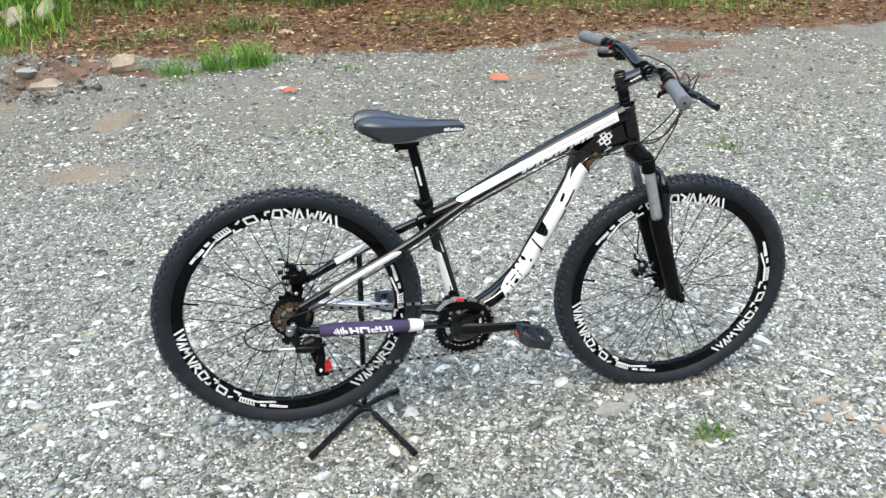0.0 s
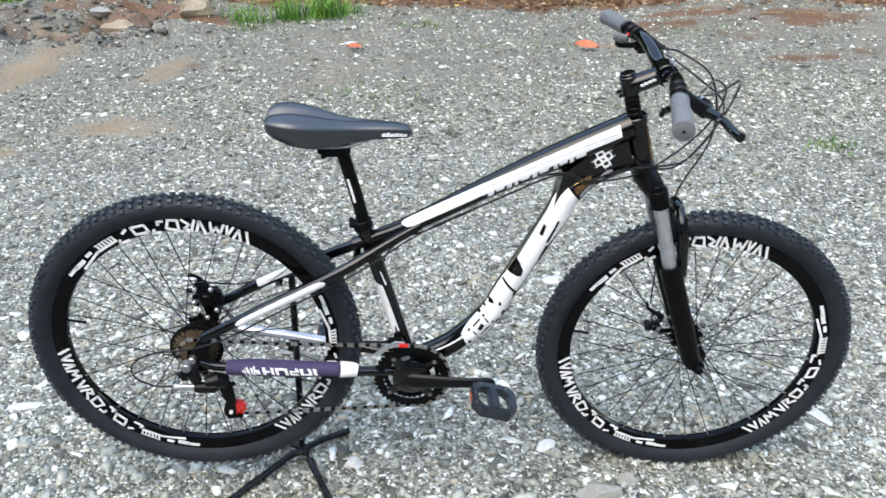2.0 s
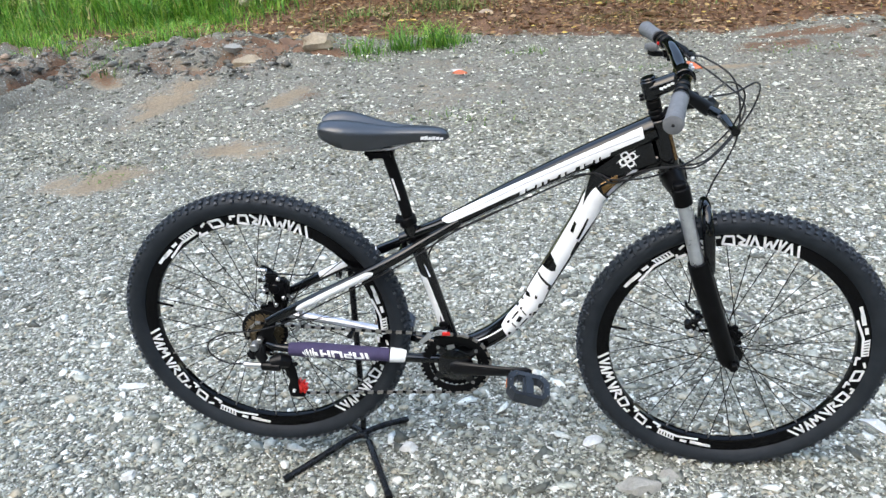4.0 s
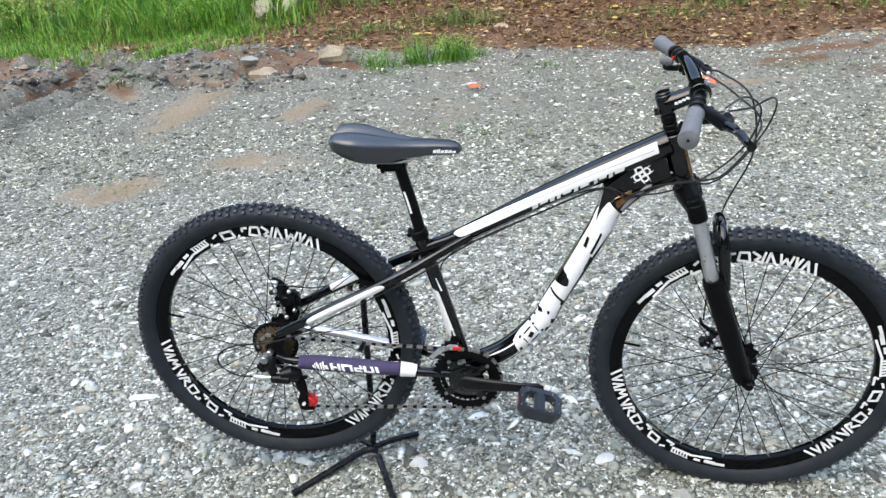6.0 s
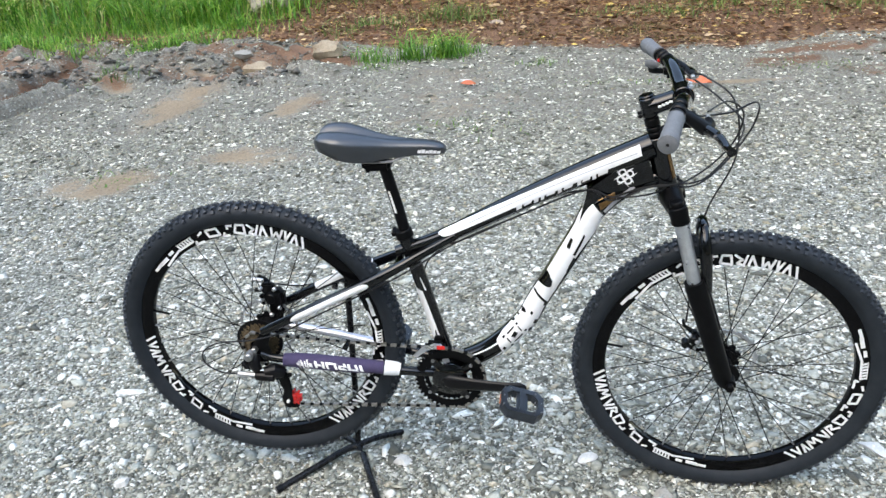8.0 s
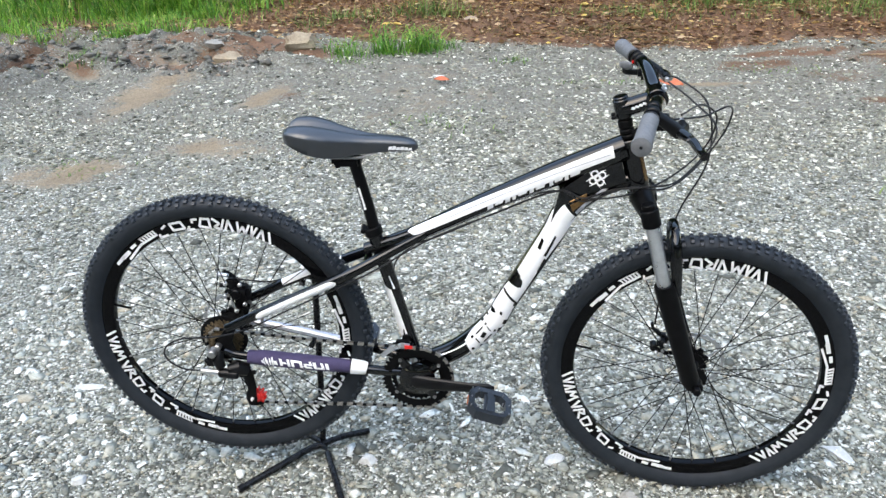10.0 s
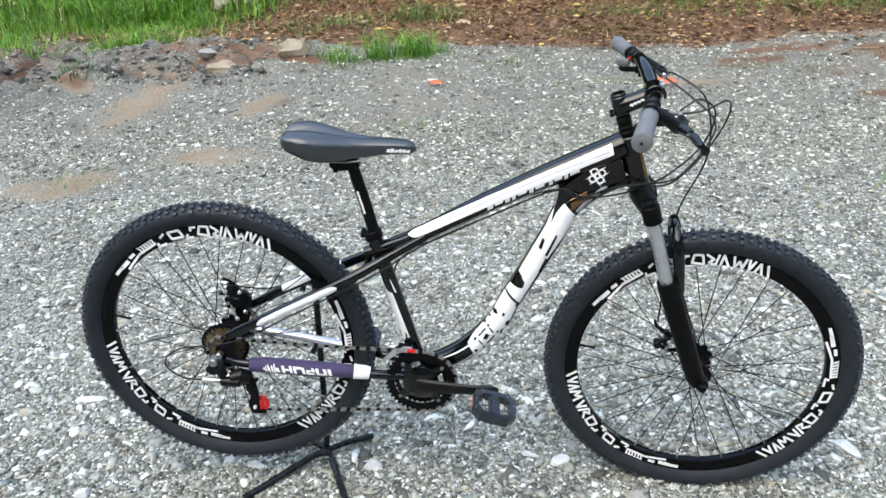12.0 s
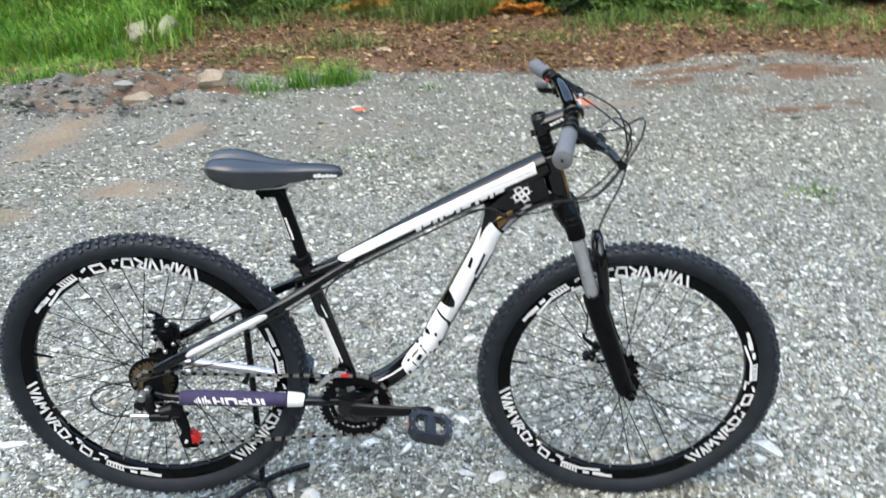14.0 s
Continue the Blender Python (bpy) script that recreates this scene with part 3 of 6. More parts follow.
def stone(x, y, sx, sy, sz, turn, mat, label, seed, sunk=0.35):
    """One worn stone lying in the ground."""
    r = random.Random(seed)
    bm = bmesh.new()
    bmesh.ops.create_icosphere(bm, subdivisions=3, radius=1.0)
    off = Vector((r.uniform(0, 50), r.uniform(0, 50), r.uniform(0, 50)))
    cuts = [Vector((r.gauss(0, 1), r.gauss(0, 1), r.gauss(0, 1))).normalized() for _ in range(9)]
    for v in bm.verts:
        for c in cuts:
            d = v.co.dot(c) - 0.58
            if d > 0:
                v.co -= c * d
        v.co *= 1 + 0.10 * noise.noise(v.co * 1.6 + off) + 0.04 * noise.noise(v.co * 5 + off)
        v.co = Vector((v.co.x * sx, v.co.y * sy, v.co.z * sz))
    me = bpy.data.meshes.new("stone")
    bm.to_mesh(me)
    bm.free()
    me.shade_smooth()
    me.set_sharp_from_angle(angle=radians(32))
    me.materials.append(mat)
    ob = new("stone", me)
    ob.matrix_world = pose(x, y, float(height(x, y)) + sz * (1 - 2 * sunk) * 0.8, 0, 0, turn)
    return tagged(ob, label, "stone", "stones on the gravel")


BIG = [(0.962, -0.125, 0.066, 0.05, 0.022, 15, GREY_STONE, "flat grey-brown stone sunk in the gravel by the front tyre"),
       (1.045, -0.075, 0.04, 0.03, 0.016, 60, GREY_STONE, "small grey stone half sunk beside the front tyre"),
       (1.53, -0.24, 0.032, 0.024, 0.026, 100, GREY_STONE, "upright grey stone in the gravel"),
       (1.60, -0.25, 0.036, 0.018, 0.017, 5, BROWN_STONE, "brown broken stone lying on the gravel"),
       (1.57, -0.33, 0.026, 0.02, 0.015, 40, BROWN_STONE, "small reddish stone on the gravel"),
       (1.64, -0.34, 0.024, 0.02, 0.014, 80, BROWN_STONE, "small reddish stone on the gravel"),
       (1.66, -0.29, 0.022, 0.016, 0.013, 10, BROWN_STONE, "small reddish stone on the gravel"),
       (1.70, -0.42, 0.03, 0.024, 0.016, 120, BROWN_STONE, "brown rounded stone on the gravel"),
       (1.625, 0.115, 0.062, 0.024, 0.014, -50, PALE_STONE, "long pale quartz stone on the gravel"),
       (0.352, 0.02, 0.036, 0.024, 0.016, 20, PALE_STONE, "white quartz stone beside the stand"),
       (0.06, -0.2, 0.028, 0.018, 0.014, 25, PALE_STONE, "white stone lying on the gravel"),
       (0.0, -0.27, 0.024, 0.022, 0.014, 70, PALE_STONE, "pale bluish stone lying on the gravel"),
       (-0.6, 0.33, 0.055, 0.022, 0.012, 5, PALE_STONE, "long white stone flat in the gravel"),
       (1.02, 0.88, 0.05, 0.03, 0.012, 10, PALE_STONE, "pale flat stone on the gravel"),
       (0.86, 0.05, 0.036, 0.025, 0.012, -10, PALE_STONE, "pale flat stone on the gravel"),
       (-0.42, -0.1, 0.03, 0.02, 0.013, 30, PALE_STONE, "white stone lying on the gravel"),
       (0.3, 6.0, 0.09, 0.06, 0.06, 10, BROWN_STONE, "pinkish-brown rounded stone among dead leaves"),
       (-1.75, 4.9, 0.11, 0.08, 0.05, 30, GREY_STONE, "grey rubble stone on the broken ground"),
       (0.16, 4.15, 0.055, 0.03, 0.015, 10, PALE_STONE, "pale flat stone on the gravel"),
       (-1.9, 5.2, 0.1, 0.07, 0.05, 30, BROWN_STONE, "brown rubble stone on the broken ground")]
for k, (x, y, sx, sy, sz, turn, mat, label) in enumerate(BIG):
    stone(x, y, sx, sy, sz, turn, mat, label, k + 3)


def block(x, y, sx, sy, sz, turn, tip, lift, label, seed, lean=0, mat=None):
    """A rough squared block with chipped edges."""
    bm = bmesh.new()
    bmesh.ops.create_cube(bm, size=1.0)
    bmesh.ops.subdivide_edges(bm, edges=bm.edges[:], cuts=4, use_grid_fill=True)
    for v in bm.verts:
        edge = sum(1 for q in v.co if abs(q) > 0.45)
        v.co *= 1 - (0.05 * (edge - 1) if edge > 1 else 0) + 0.42 * noise.noise(v.co * 1.9 + Vector((seed * 7.1, 3.3, 1.7))) + 0.10 * noise.noise(v.co * 6 + Vector((seed * 3.1, 1.3, 0.7)))
        v.co = Vector((v.co.x * sx, v.co.y * sy, v.co.z * sz))
    me = bpy.data.meshes.new("block")
    bm.to_mesh(me)
    bm.free()
    me.shade_smooth()
    me.set_sharp_from_angle(angle=radians(30))
    me.materials.append(mat or TAN_STONE)
    ob = new("stone_block", me)
    ob.matrix_world = pose(x, y, float(height(x, y)) + sz * 0.5 - 0.02 + lift, tip, lean, turn)
    tagged(ob, label, "stone", "rubble blocks")


block(-1.04, 4.90, 0.23, 0.15, 0.14, 18, 26, -0.01, "weathered tan rubble block on the broken ground", 1)
block(-1.60, 4.74, 0.20, 0.13, 0.10, -8, 14, -0.03, "pale tan slab half buried in red soil", 2)
block(-1.32, 5.10, 0.20, 0.17, 0.11, 40, 14, -0.035, "reddish clay-stained block beside the rubble", 3, 8, CLAY)
block(-2.29, 7.0, 0.19, 0.11, 0.17, 15, -30, 0.08, "pale cut block leaning in the tall grass", 4, -24, BEIGE_STONE)
block(-2.02, 7.12, 0.14, 0.10, 0.20, -15, -30, 0.09, "pale cut block leaning in the tall grass", 5, 34, BEIGE_STONE)


def grass_field(name, pts, tall, lean, width, mat, label, category="grass", bent=0.5):
    """Curved tapering blades, five points each."""
    n = len(pts)
    h = tall * rng.uniform(0.35, 1.15, n) * np.maximum(0.25, 1 + 0.5 * vnoise(pts[:, 0], pts[:, 1], 1.9, 31) + 0.45 * vnoise(pts[:, 0], pts[:, 1], 5.0, 32))
    d = rng.uniform(0, 6.3, n)
    out = np.stack([np.cos(d), np.sin(d)], 1) * (h * lean * rng.uniform(0.2, 1.3, n))[:, None]
    side = np.stack([-np.sin(d), np.cos(d)], 1) * (width * rng.uniform(0.7, 1.4, n))[:, None]
    z0 = height(pts[:, 0], pts[:, 1]) - 0.01
    rows = []
    for f, w, rise in ((0.0, 1.0, 0.0), (0.5, 0.8, 0.62), (0.85, 0.45, 0.95 - 0.12 * bent)):
        c = pts + out * (f ** 2)
        for sgn in (-1, 1):
            rows.append(np.concatenate([c + sgn * side * w * 0.5, (z0 + h * rise)[:, None]], 1))
    rows.append(np.concatenate([pts + out, (z0 + h * (1.0 - 0.25 * bent))[:, None]], 1))
    v = np.stack(rows, 1)
    f = np.array([[0, 1, 3], [0, 3, 2], [2, 3, 5], [2, 5, 4], [4, 5, 6]])
    return tagged(from_arrays(name, v, f, mat), label, category, kind="stuff")


def tuft_points(x, y, sx, sy, n):
    return np.stack([rng.normal(x, sx, n), rng.normal(y, sy, n)], 1)


def meadow():
    p = np.stack([rng.uniform(-9.5, -0.6, 70000), rng.uniform(5.0, 11.0, 70000)], 1)
    edge = 5.55 + 0.2 * vnoise(p[:, 0], 0 * p[:, 0], 0.9, 21) + 0.45 * smooth(-4.6, -3.6, p[:, 0]) + 0.45 * smooth(-3.2, -1.2, p[:, 0])
    thick = smooth(0, 0.5, p[:, 1] - edge) * smooth(-1.5, -2.0, p[:, 0] + 0.25 * (p[:, 1] - 6.6) + 0.4 * vnoise(p[:, 0], p[:, 1], 1.2, 22)) * smooth(9.2, 8.6, p[:, 1]) * (0.45 + 0.55 * smooth(-0.5, 0.4, vnoise(p[:, 0], p[:, 1], 1.6, 23)))
    p = p[rng.uniform(size=len(p)) < thick]
    short = p[p[:, 1] - 5.95 < 0.75]
    tall = p[p[:, 1] - 5.95 >= 0.6]
    tall = tall[~((np.abs(tall[:, 0] + 2.15) < 0.45) & (np.abs(tall[:, 1] - 6.75) < 0.45) & (rng.uniform(size=len(tall)) < 0.6))]
    grass_field("short_grass", short, 0.15, 0.9, 0.008, GRASS, "short bright green grass along the gravel's edge")
    grass_field("tall_grass", tall[rng.uniform(size=len(tall)) < 0.7 + 0.3 * vnoise(tall[:, 0], tall[:, 1], 2.2, 55)], 0.40, 1.25, 0.012, GRASS, "tall lush green grass below the trees", bent=0.9)


meadow()


def grass_fringe():
    """Short pale grass creeping from the meadow onto the rutted gravel."""
    p = np.stack([rng.uniform(-6.5, -1.7, 9000), rng.uniform(5.2, 6.9, 9000)], 1)
    edge = 5.5 + 0.12 * vnoise(p[:, 0], 0 * p[:, 0], 1.4, 24) + 0.35 * smooth(-3.0, -1.9, p[:, 0])
    p = p[rng.uniform(size=len(p)) < smooth(0, 0.3, p[:, 1] - edge) * (0.35 + 0.65 * smooth(-0.4, 0.3, vnoise(p[:, 0], p[:, 1], 3.2, 25))) * smooth(-1.6, -2.2, p[:, 0])]
    grass_field("grass_fringe", p, 0.13, 1.2, 0.008, GRASS, "short pale green grass creeping onto the rutted gravel")


grass_fringe()
TUFTS = [(-0.66, 4.85, 0.09, 0.06, 110, 0.13), (-0.35, 4.95, 0.05, 0.05, 110, 0.22), (-0.05, 5.02, 0.09, 0.06, 220, 0.18), (0.12, 5.1, 0.07, 0.06, 60, 0.11), (-0.2, 4.9, 0.12, 0.05, 60, 0.07), (-2.75, 4.35, 0.12, 0.06, 130, 0.08),
         (1.188, -0.307, 0.025, 0.02, 45, 0.05), (2.6, 2.0, 0.06, 0.05, 60, 0.06), (2.6, 1.2, 0.06, 0.05, 50, 0.05), (0.72, 4.65, 0.1, 0.05, 60, 0.05), (0.3, 3.1, 0.2, 0.12, 90, 0.03), (-0.1, 6.3, 0.25, 0.15, 260, 0.14), (-0.6, 4.6, 0.1, 0.06, 70, 0.05), (1.2, 4.0, 0.14, 0.06, 90, 0.025), (1.55, 4.03, 0.12, 0.05, 80, 0.025), (-1.6, 2.3, 0.16, 0.08, 90, 0.03), (2.7, 4.3, 0.2, 0.08, 90, 0.03),
         (2.1, 6.3, 0.3, 0.15, 240, 0.14), (2.75, 6.85, 0.35, 0.22, 480, 0.28), (4.2, 6.1, 0.3, 0.25, 330, 0.2), (3.4, 6.5, 0.4, 0.3, 260, 0.16), (5.0, 5.5, 0.4, 0.3, 260, 0.14), (3.7, 6.0, 0.3, 0.2, 110, 0.1), (0.9, 7.5, 0.25, 0.12, 700, 0.4), (1.2, 7.75, 0.25, 0.15, 500, 0.35), (0.1, 7.9, 0.3, 0.15, 300, 0.25), (-1.2, 7.9, 0.4, 0.3, 500, 0.25), (3.1, 6.75, 0.5, 0.15, 500, 0.2), (4.6, 6.3, 0.4, 0.2, 400, 0.22), (-3.4, 5.45, 0.25, 0.1, 500, 0.14), (-2.75, 5.6, 0.3, 0.08, 400, 0.14), (3.0, 6.0, 0.5, 0.15, 200, 0.1), (-1.0, 6.1, 0.25, 0.15, 240, 0.14), (1.5, 6.2, 0.25, 0.12, 160, 0.12)]
for x, y, sx, sy, n, tall in TUFTS:
    dull = y < 4.7 or y > 5.9
    grass_field("grass_tuft", tuft_points(x, y, sx, sy, n), tall * (0.68 if y > 5.9 and x > 1.3 else 1), 1.5, 0.007, OLIVE if dull else GRASS, "small tuft of dull olive grass among stones and leaves" if dull else "small tuft of green grass growing in the ground")


def litter():
    n = 60000
    p = np.stack([rng.uniform(-4.0, 7.5, n), rng.uniform(4.7, 10.0, n)], 1)
    over = p[:, 1] - border(p[:, 0])
    keep = (rng.uniform(size=n) < smooth(-0.45, 0.35, over + 0.2 * vnoise(p[:, 0], p[:, 1], 3.0, 65)) * smooth(8.9, 8.2, p[:, 1] + 0.28 * np.maximum(p[:, 0], 0))) & ~((p[:, 0] < -2.2) & (p[:, 1] > 6.2))
    p = p[keep]
    n = len(p)
    size = 0.0175 * np.exp(rng.normal(0, 0.45, n))
    base = np.array([[-1, 0, 0.0], [-0.25, -0.42, 0.16], [-0.25, 0.42, 0.16], [0.45, -0.3, 0.2], [0.45, 0.3, 0.2], [1.1, 0, 0.05], [0.1, 0, -0.02]])
    v = base[None] * size[:, None, None] * np.stack([np.ones(n), rng.uniform(0.5, 1.2, n), rng.uniform(0.2, 2.0, n)], 1)[:, None]
    turn = rot_z(rng.uniform(0, 6.3, n)) @ rot_x(rng.normal(0, 0.5, n))
    v = np.einsum("nij,nkj->nki", turn, v)
    v += np.stack([p[:, 0], p[:, 1], height(p[:, 0], p[:, 1]) + 0.01 + rng.uniform(0, 0.02, n)], 1)[:, None]
    f = np.array([[0, 1, 6], [0, 6, 2], [1, 3, 6], [2, 6, 4], [3, 5, 6], [4, 6, 5]])
    tagged(from_arrays("leaf_litter", v, f, LITTER), "brown and tan dead leaves covering the soil", "leaf litter", kind="stuff")
    straw = np.stack([rng.uniform(-2.2, 6.5, 16000), rng.uniform(4.9, 8.2, 16000)], 1)
    straw = straw[rng.uniform(size=len(straw)) < smooth(0, 0.4, straw[:, 1] - border(straw[:, 0]))]
    grass_field("dry_stalks", straw[::2], 0.05, 1.8, 0.005, LITTER, "short dry brown stalks among the dead leaves", "dry grass")


litter()


def orange_leaf(x, y, size, turn):
    """A curled dry leaf with a midrib and pointed tip."""
    k, verts, faces = 9, [], []
    for i in range(k + 1):
        t = i / k
        w = 0.42 * math.sin(math.pi * min(t * 1.03, 1)) ** 0.8 + 0.01
        for s in (-1, -0.5, 0, 0.5, 1):
            verts.append(Vector(((t - 0.5) * 2 * size, s * w * size, size * (0.16 * s * s + 0.12 * math.sin(3 * t) - 0.02 * (s == 0)))))
    for i in range(k):
        for j in range(4):
            q = i * 5 + j
            faces.append([q, q + 1, q + 6, q + 5])
    me = mesh_of("fallen_leaf", verts, faces, True)
    me.materials.append(ORANGE_SCRAP)
    ob = new("fallen_leaf", me)
    mod = ob.modifiers.new("thickness", "SOLIDIFY")
    mod.thickness = 0.0015
    ob.matrix_world = pose(x, y, float(height(x, y)) + 0.03, 28, 6, turn)
    return tagged(ob, "bright orange dry leaf curled on the gravel", "leaf", "fallen orange leaves")


orange_leaf(0.213, 3.95, 0.055, 10)
orange_leaf(1.79, 3.85, 0.085, -15)



def moss(x, y, sx, sy, n):
    """Low cushions of moss on the damp soil."""
    p = tuft_points(x, y, sx, sy, n)
    grass_field("moss", p, 0.022, 0.8, 0.012, MOSS, "low brown-green moss on damp soil", "moss")


for x, y, sx, sy, n in ((1.5, 5.65, 0.28, 0.12, 1500), (2.0, 5.42, 0.25, 0.1, 1100), (2.9, 5.5, 0.4, 0.12, 900), (0.75, 5.7, 0.2, 0.1, 500)):
    moss(x, y, sx, sy, n)

# ---- the edge of the forest ----


def leaf_cloud(centres, size, droop=0.4):
    """Pointed leaves at the given centres, as arrays."""
    n = len(centres)
    base = np.array([[0, 0, 0.0], [0.45, -0.26, 0.05], [0.45, 0.26, 0.05], [1.0, 0, -0.12]])
    s = size * rng.uniform(0.6, 1.4, n)
    v = base[None] * s[:, None, None]
    turn = rot_z(rng.uniform(0, 6.3, n)) @ rot_x(rng.normal(0, 0.7, n))
    tip = rng.normal(-droop, 0.5, n)
    c, sn, o = np.cos(tip), np.sin(tip), np.zeros(n)
    ry = np.stack([np.stack([c, o, -sn], -1), np.stack([o, o + 1, o], -1), np.stack([sn, o, c], -1)], -2)
    v = np.einsum("nij,nkj->nki", turn @ ry, v) + centres[:, None]
    return v, np.array([[0, 1, 2], [1, 3, 2]])


def clumps(cx, cy, cz, rx, ry, rz, n_clump, per, spread):
    """Leaf centres in uneven clumps inside an ellipsoid."""
    d = rng.normal(size=(n_clump, 3))
    d /= np.linalg.norm(d, axis=1)[:, None]
    c = d * (rng.uniform(0.2, 1, n_clump) ** 0.45)[:, None] * np.array([rx, ry, rz]) + np.array([cx, cy, cz])
    return np.repeat(c, per, 0) + rng.normal(size=(n_clump * per, 3)) * spread


def shrub(x, y, r, h, mat=None, label="dense dark green shrub at the forest's edge"):
    z0 = float(height(x, y))
    root = new("shrub")
    root.location = (x, y, z0)
    for k in range(4):
        a = rng.uniform(0, 6.3)
        top = Vector((math.cos(a) * r * 0.5, math.sin(a) * r * 0.4, h * rng.uniform(0.5, 0.8)))
        part("stem", tube(spline([(0, 0, -0.03), top * 0.5 + Vector((0.03, 0.02, 0)), top], 4), [0.012, 0.005], 6), BARK, root)
    v, f = leaf_cloud(clumps(0, 0, h * 0.55, r, r * 0.8, h * 0.5, 100, 18, 0.12), rng.uniform(0.04, 0.075))
    leaves = from_arrays("foliage", v, f, mat or (PALE_LEAVES if rng.uniform() < 0.5 else LEAVES))
    leaves.parent = root
    tagged(root, label, "shrub", "shrubs at the forest edge")


for x, y, r, h in ((-3.1, 9.7, 0.6, 0.9), (2.1, 8.0, 0.5, 0.75), (2.75, 7.6, 0.5, 0.75), (3.4, 7.5, 0.45, 0.8), (0.55, 8.4, 0.35, 0.5), (1.5, 8.4, 0.4, 0.7), (-1.3, 9.2, 0.5, 0.9), (2.9, 7.25, 0.35, 0.5), (2.45, 7.35, 0.3, 0.45), (-2.5, 8.7, 0.45, 0.8), (-3.2, 8.6, 0.45, 0.9), (-4.9, 8.9, 0.6, 0.9), (-3.7, 9.0, 0.5, 0.8), (-6.3, 8.6, 0.6, 0.9),
                   (6.2, 6.9, 0.7, 1.1), (5.3, 8.5, 0.7, 1.3), (5.9, 7.7, 0.5, 0.9), (4.3, 8.3, 0.5, 1.0), (3.4, 10.0, 0.9, 1.5), (-7.0, 10.0, 0.9, 1.3), (7.4, 7.6, 0.8, 1.2)):
    shrub(x, y, r, h)


shrub(-5.1, 7.3, 0.34, 0.56, SUNLIT_LEAVES, "small yellow-green shrub with sunlight painted into its leaves, beside the grass")


def frond(length, arch, n=15):
    """One fern frond with paired leaflets along an arching rib."""
    rib = [Vector((length * t, 0, length * (arch * t - 0.75 * t * t))) for t in np.linspace(0, 1, n)]
    verts, faces = tube(rib, [0.006, 0.0015], 5)
    verts = list(verts)
    for i in range(2, n):
        w = length * 0.30 * math.sin(math.pi * (i / n) ** 0.75) + 0.01
        for s in (-1, 1):
            o = len(verts)
            p = rib[i]
            verts += [p, p + Vector((0.03, s * w * 0.5, -0.06 * w)), p + Vector((0.04, s * w, -0.4 * w)), p + Vector((-0.012, s * w * 0.5, -0.1 * w))]
            faces.append([o, o + 1, o + 2, o + 3])
    return verts, faces


def fern(x, y, size, mat, label):
    root = new("fern")
    root.location = (x, y, float(height(x, y)))
    k = 9
    for i in range(k):
        g = frond(size * rng.uniform(0.75, 1.1), rng.uniform(0.8, 1.3))
        part("frond", moved(g, pose(0, 0, 0, 0, 0, 360 / k * i + rng.uniform(-15, 15))), mat, root, smooth=False)
    tagged(root, label, "fern", "ferns at the forest edge")


for x, y, s in ((3.9, 6.7, 0.3), (4.5, 6.6, 0.32), (2.75, 7.25, 0.45), (3.3, 7.1, 0.4), (-0.75, 8.6, 0.6), (-1.5, 8.5, 0.65), (0.75, 8.3, 0.45), (2.35, 7.6, 0.5), (3.75, 7.2, 0.45), (5.0, 7.0, 0.5), (5.6, 6.7, 0.5), (-0.1, 8.4, 0.4)):
    fern(x, y, s, PALE_LEAVES, "bright green fern at the edge of the litter")
for x, y, s in ((-1.2, 9.0, 0.75), (-0.2, 8.9, 0.7), (-2.2, 9.2, 0.7), (2.6, 8.0, 0.5), (0.1, 8.7, 0.6), (-1.6, 9.4, 0.8), (-2.9, 8.8, 0.6), (3.3, 7.9, 0.6), (4.0, 7.5, 0.5), (2.0, 8.2, 0.6), (5.3, 7.0, 0.55), (-3.9, 8.7, 0.6), (-5.0, 8.7, 0.6)):
    fern(x, y, s, LEAVES, "green fern with arching fronds under the trees")
for x, y, s in ((0.05, 8.2, 0.4), (1.75, 7.6, 0.28), (2.1, 7.5, 0.24), (1.45, 7.75, 0.26)):
    fern(x, y, s, ORANGE_LEAF, "withered orange fern fronds lying at the forest edge")


def tree(x, y, r, lean, crown=True):
    z0 = float(height(x, y))
    root = new("tree")
    root.location = (x, y, z0)
    top = Vector((lean, 0.2, 4.4))
    trunk = spline([(0, 0, -0.1), (0.03, 0.0, 0.5), (lean * 0.3 - 0.04, 0.05, 1.8), (lean * 0.7, 0.1, 3.2), top], 6)
    part("trunk", tube(trunk, [r * 1.5, r * 1.05, r, r * 0.8, r * 0.4], 12), BARK, root)
    for k in range(6):
        a, hgt = rng.uniform(0, 6.3), rng.uniform(2.2, 4.0)
        s = Vector((lean * hgt / 5.2, 0.1, hgt))
        e = s + Vector((math.cos(a) * 1.3, math.sin(a) * 1.0, 0.7))
        part("limb", tube(spline([s, (s + e) / 2 + Vector((0, 0, 0.15)), e], 4), [r * 0.4, r * 0.12], 6), BARK, root)
    # Crown out of view, added dense to block skylight over the understorey.
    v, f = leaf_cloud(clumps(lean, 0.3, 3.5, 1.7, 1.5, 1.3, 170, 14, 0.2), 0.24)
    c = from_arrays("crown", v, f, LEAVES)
    c.parent = root
    tagged(root, "slender pale-barked tree with a leafy crown at the forest edge", "tree", "trees at the forest edge")


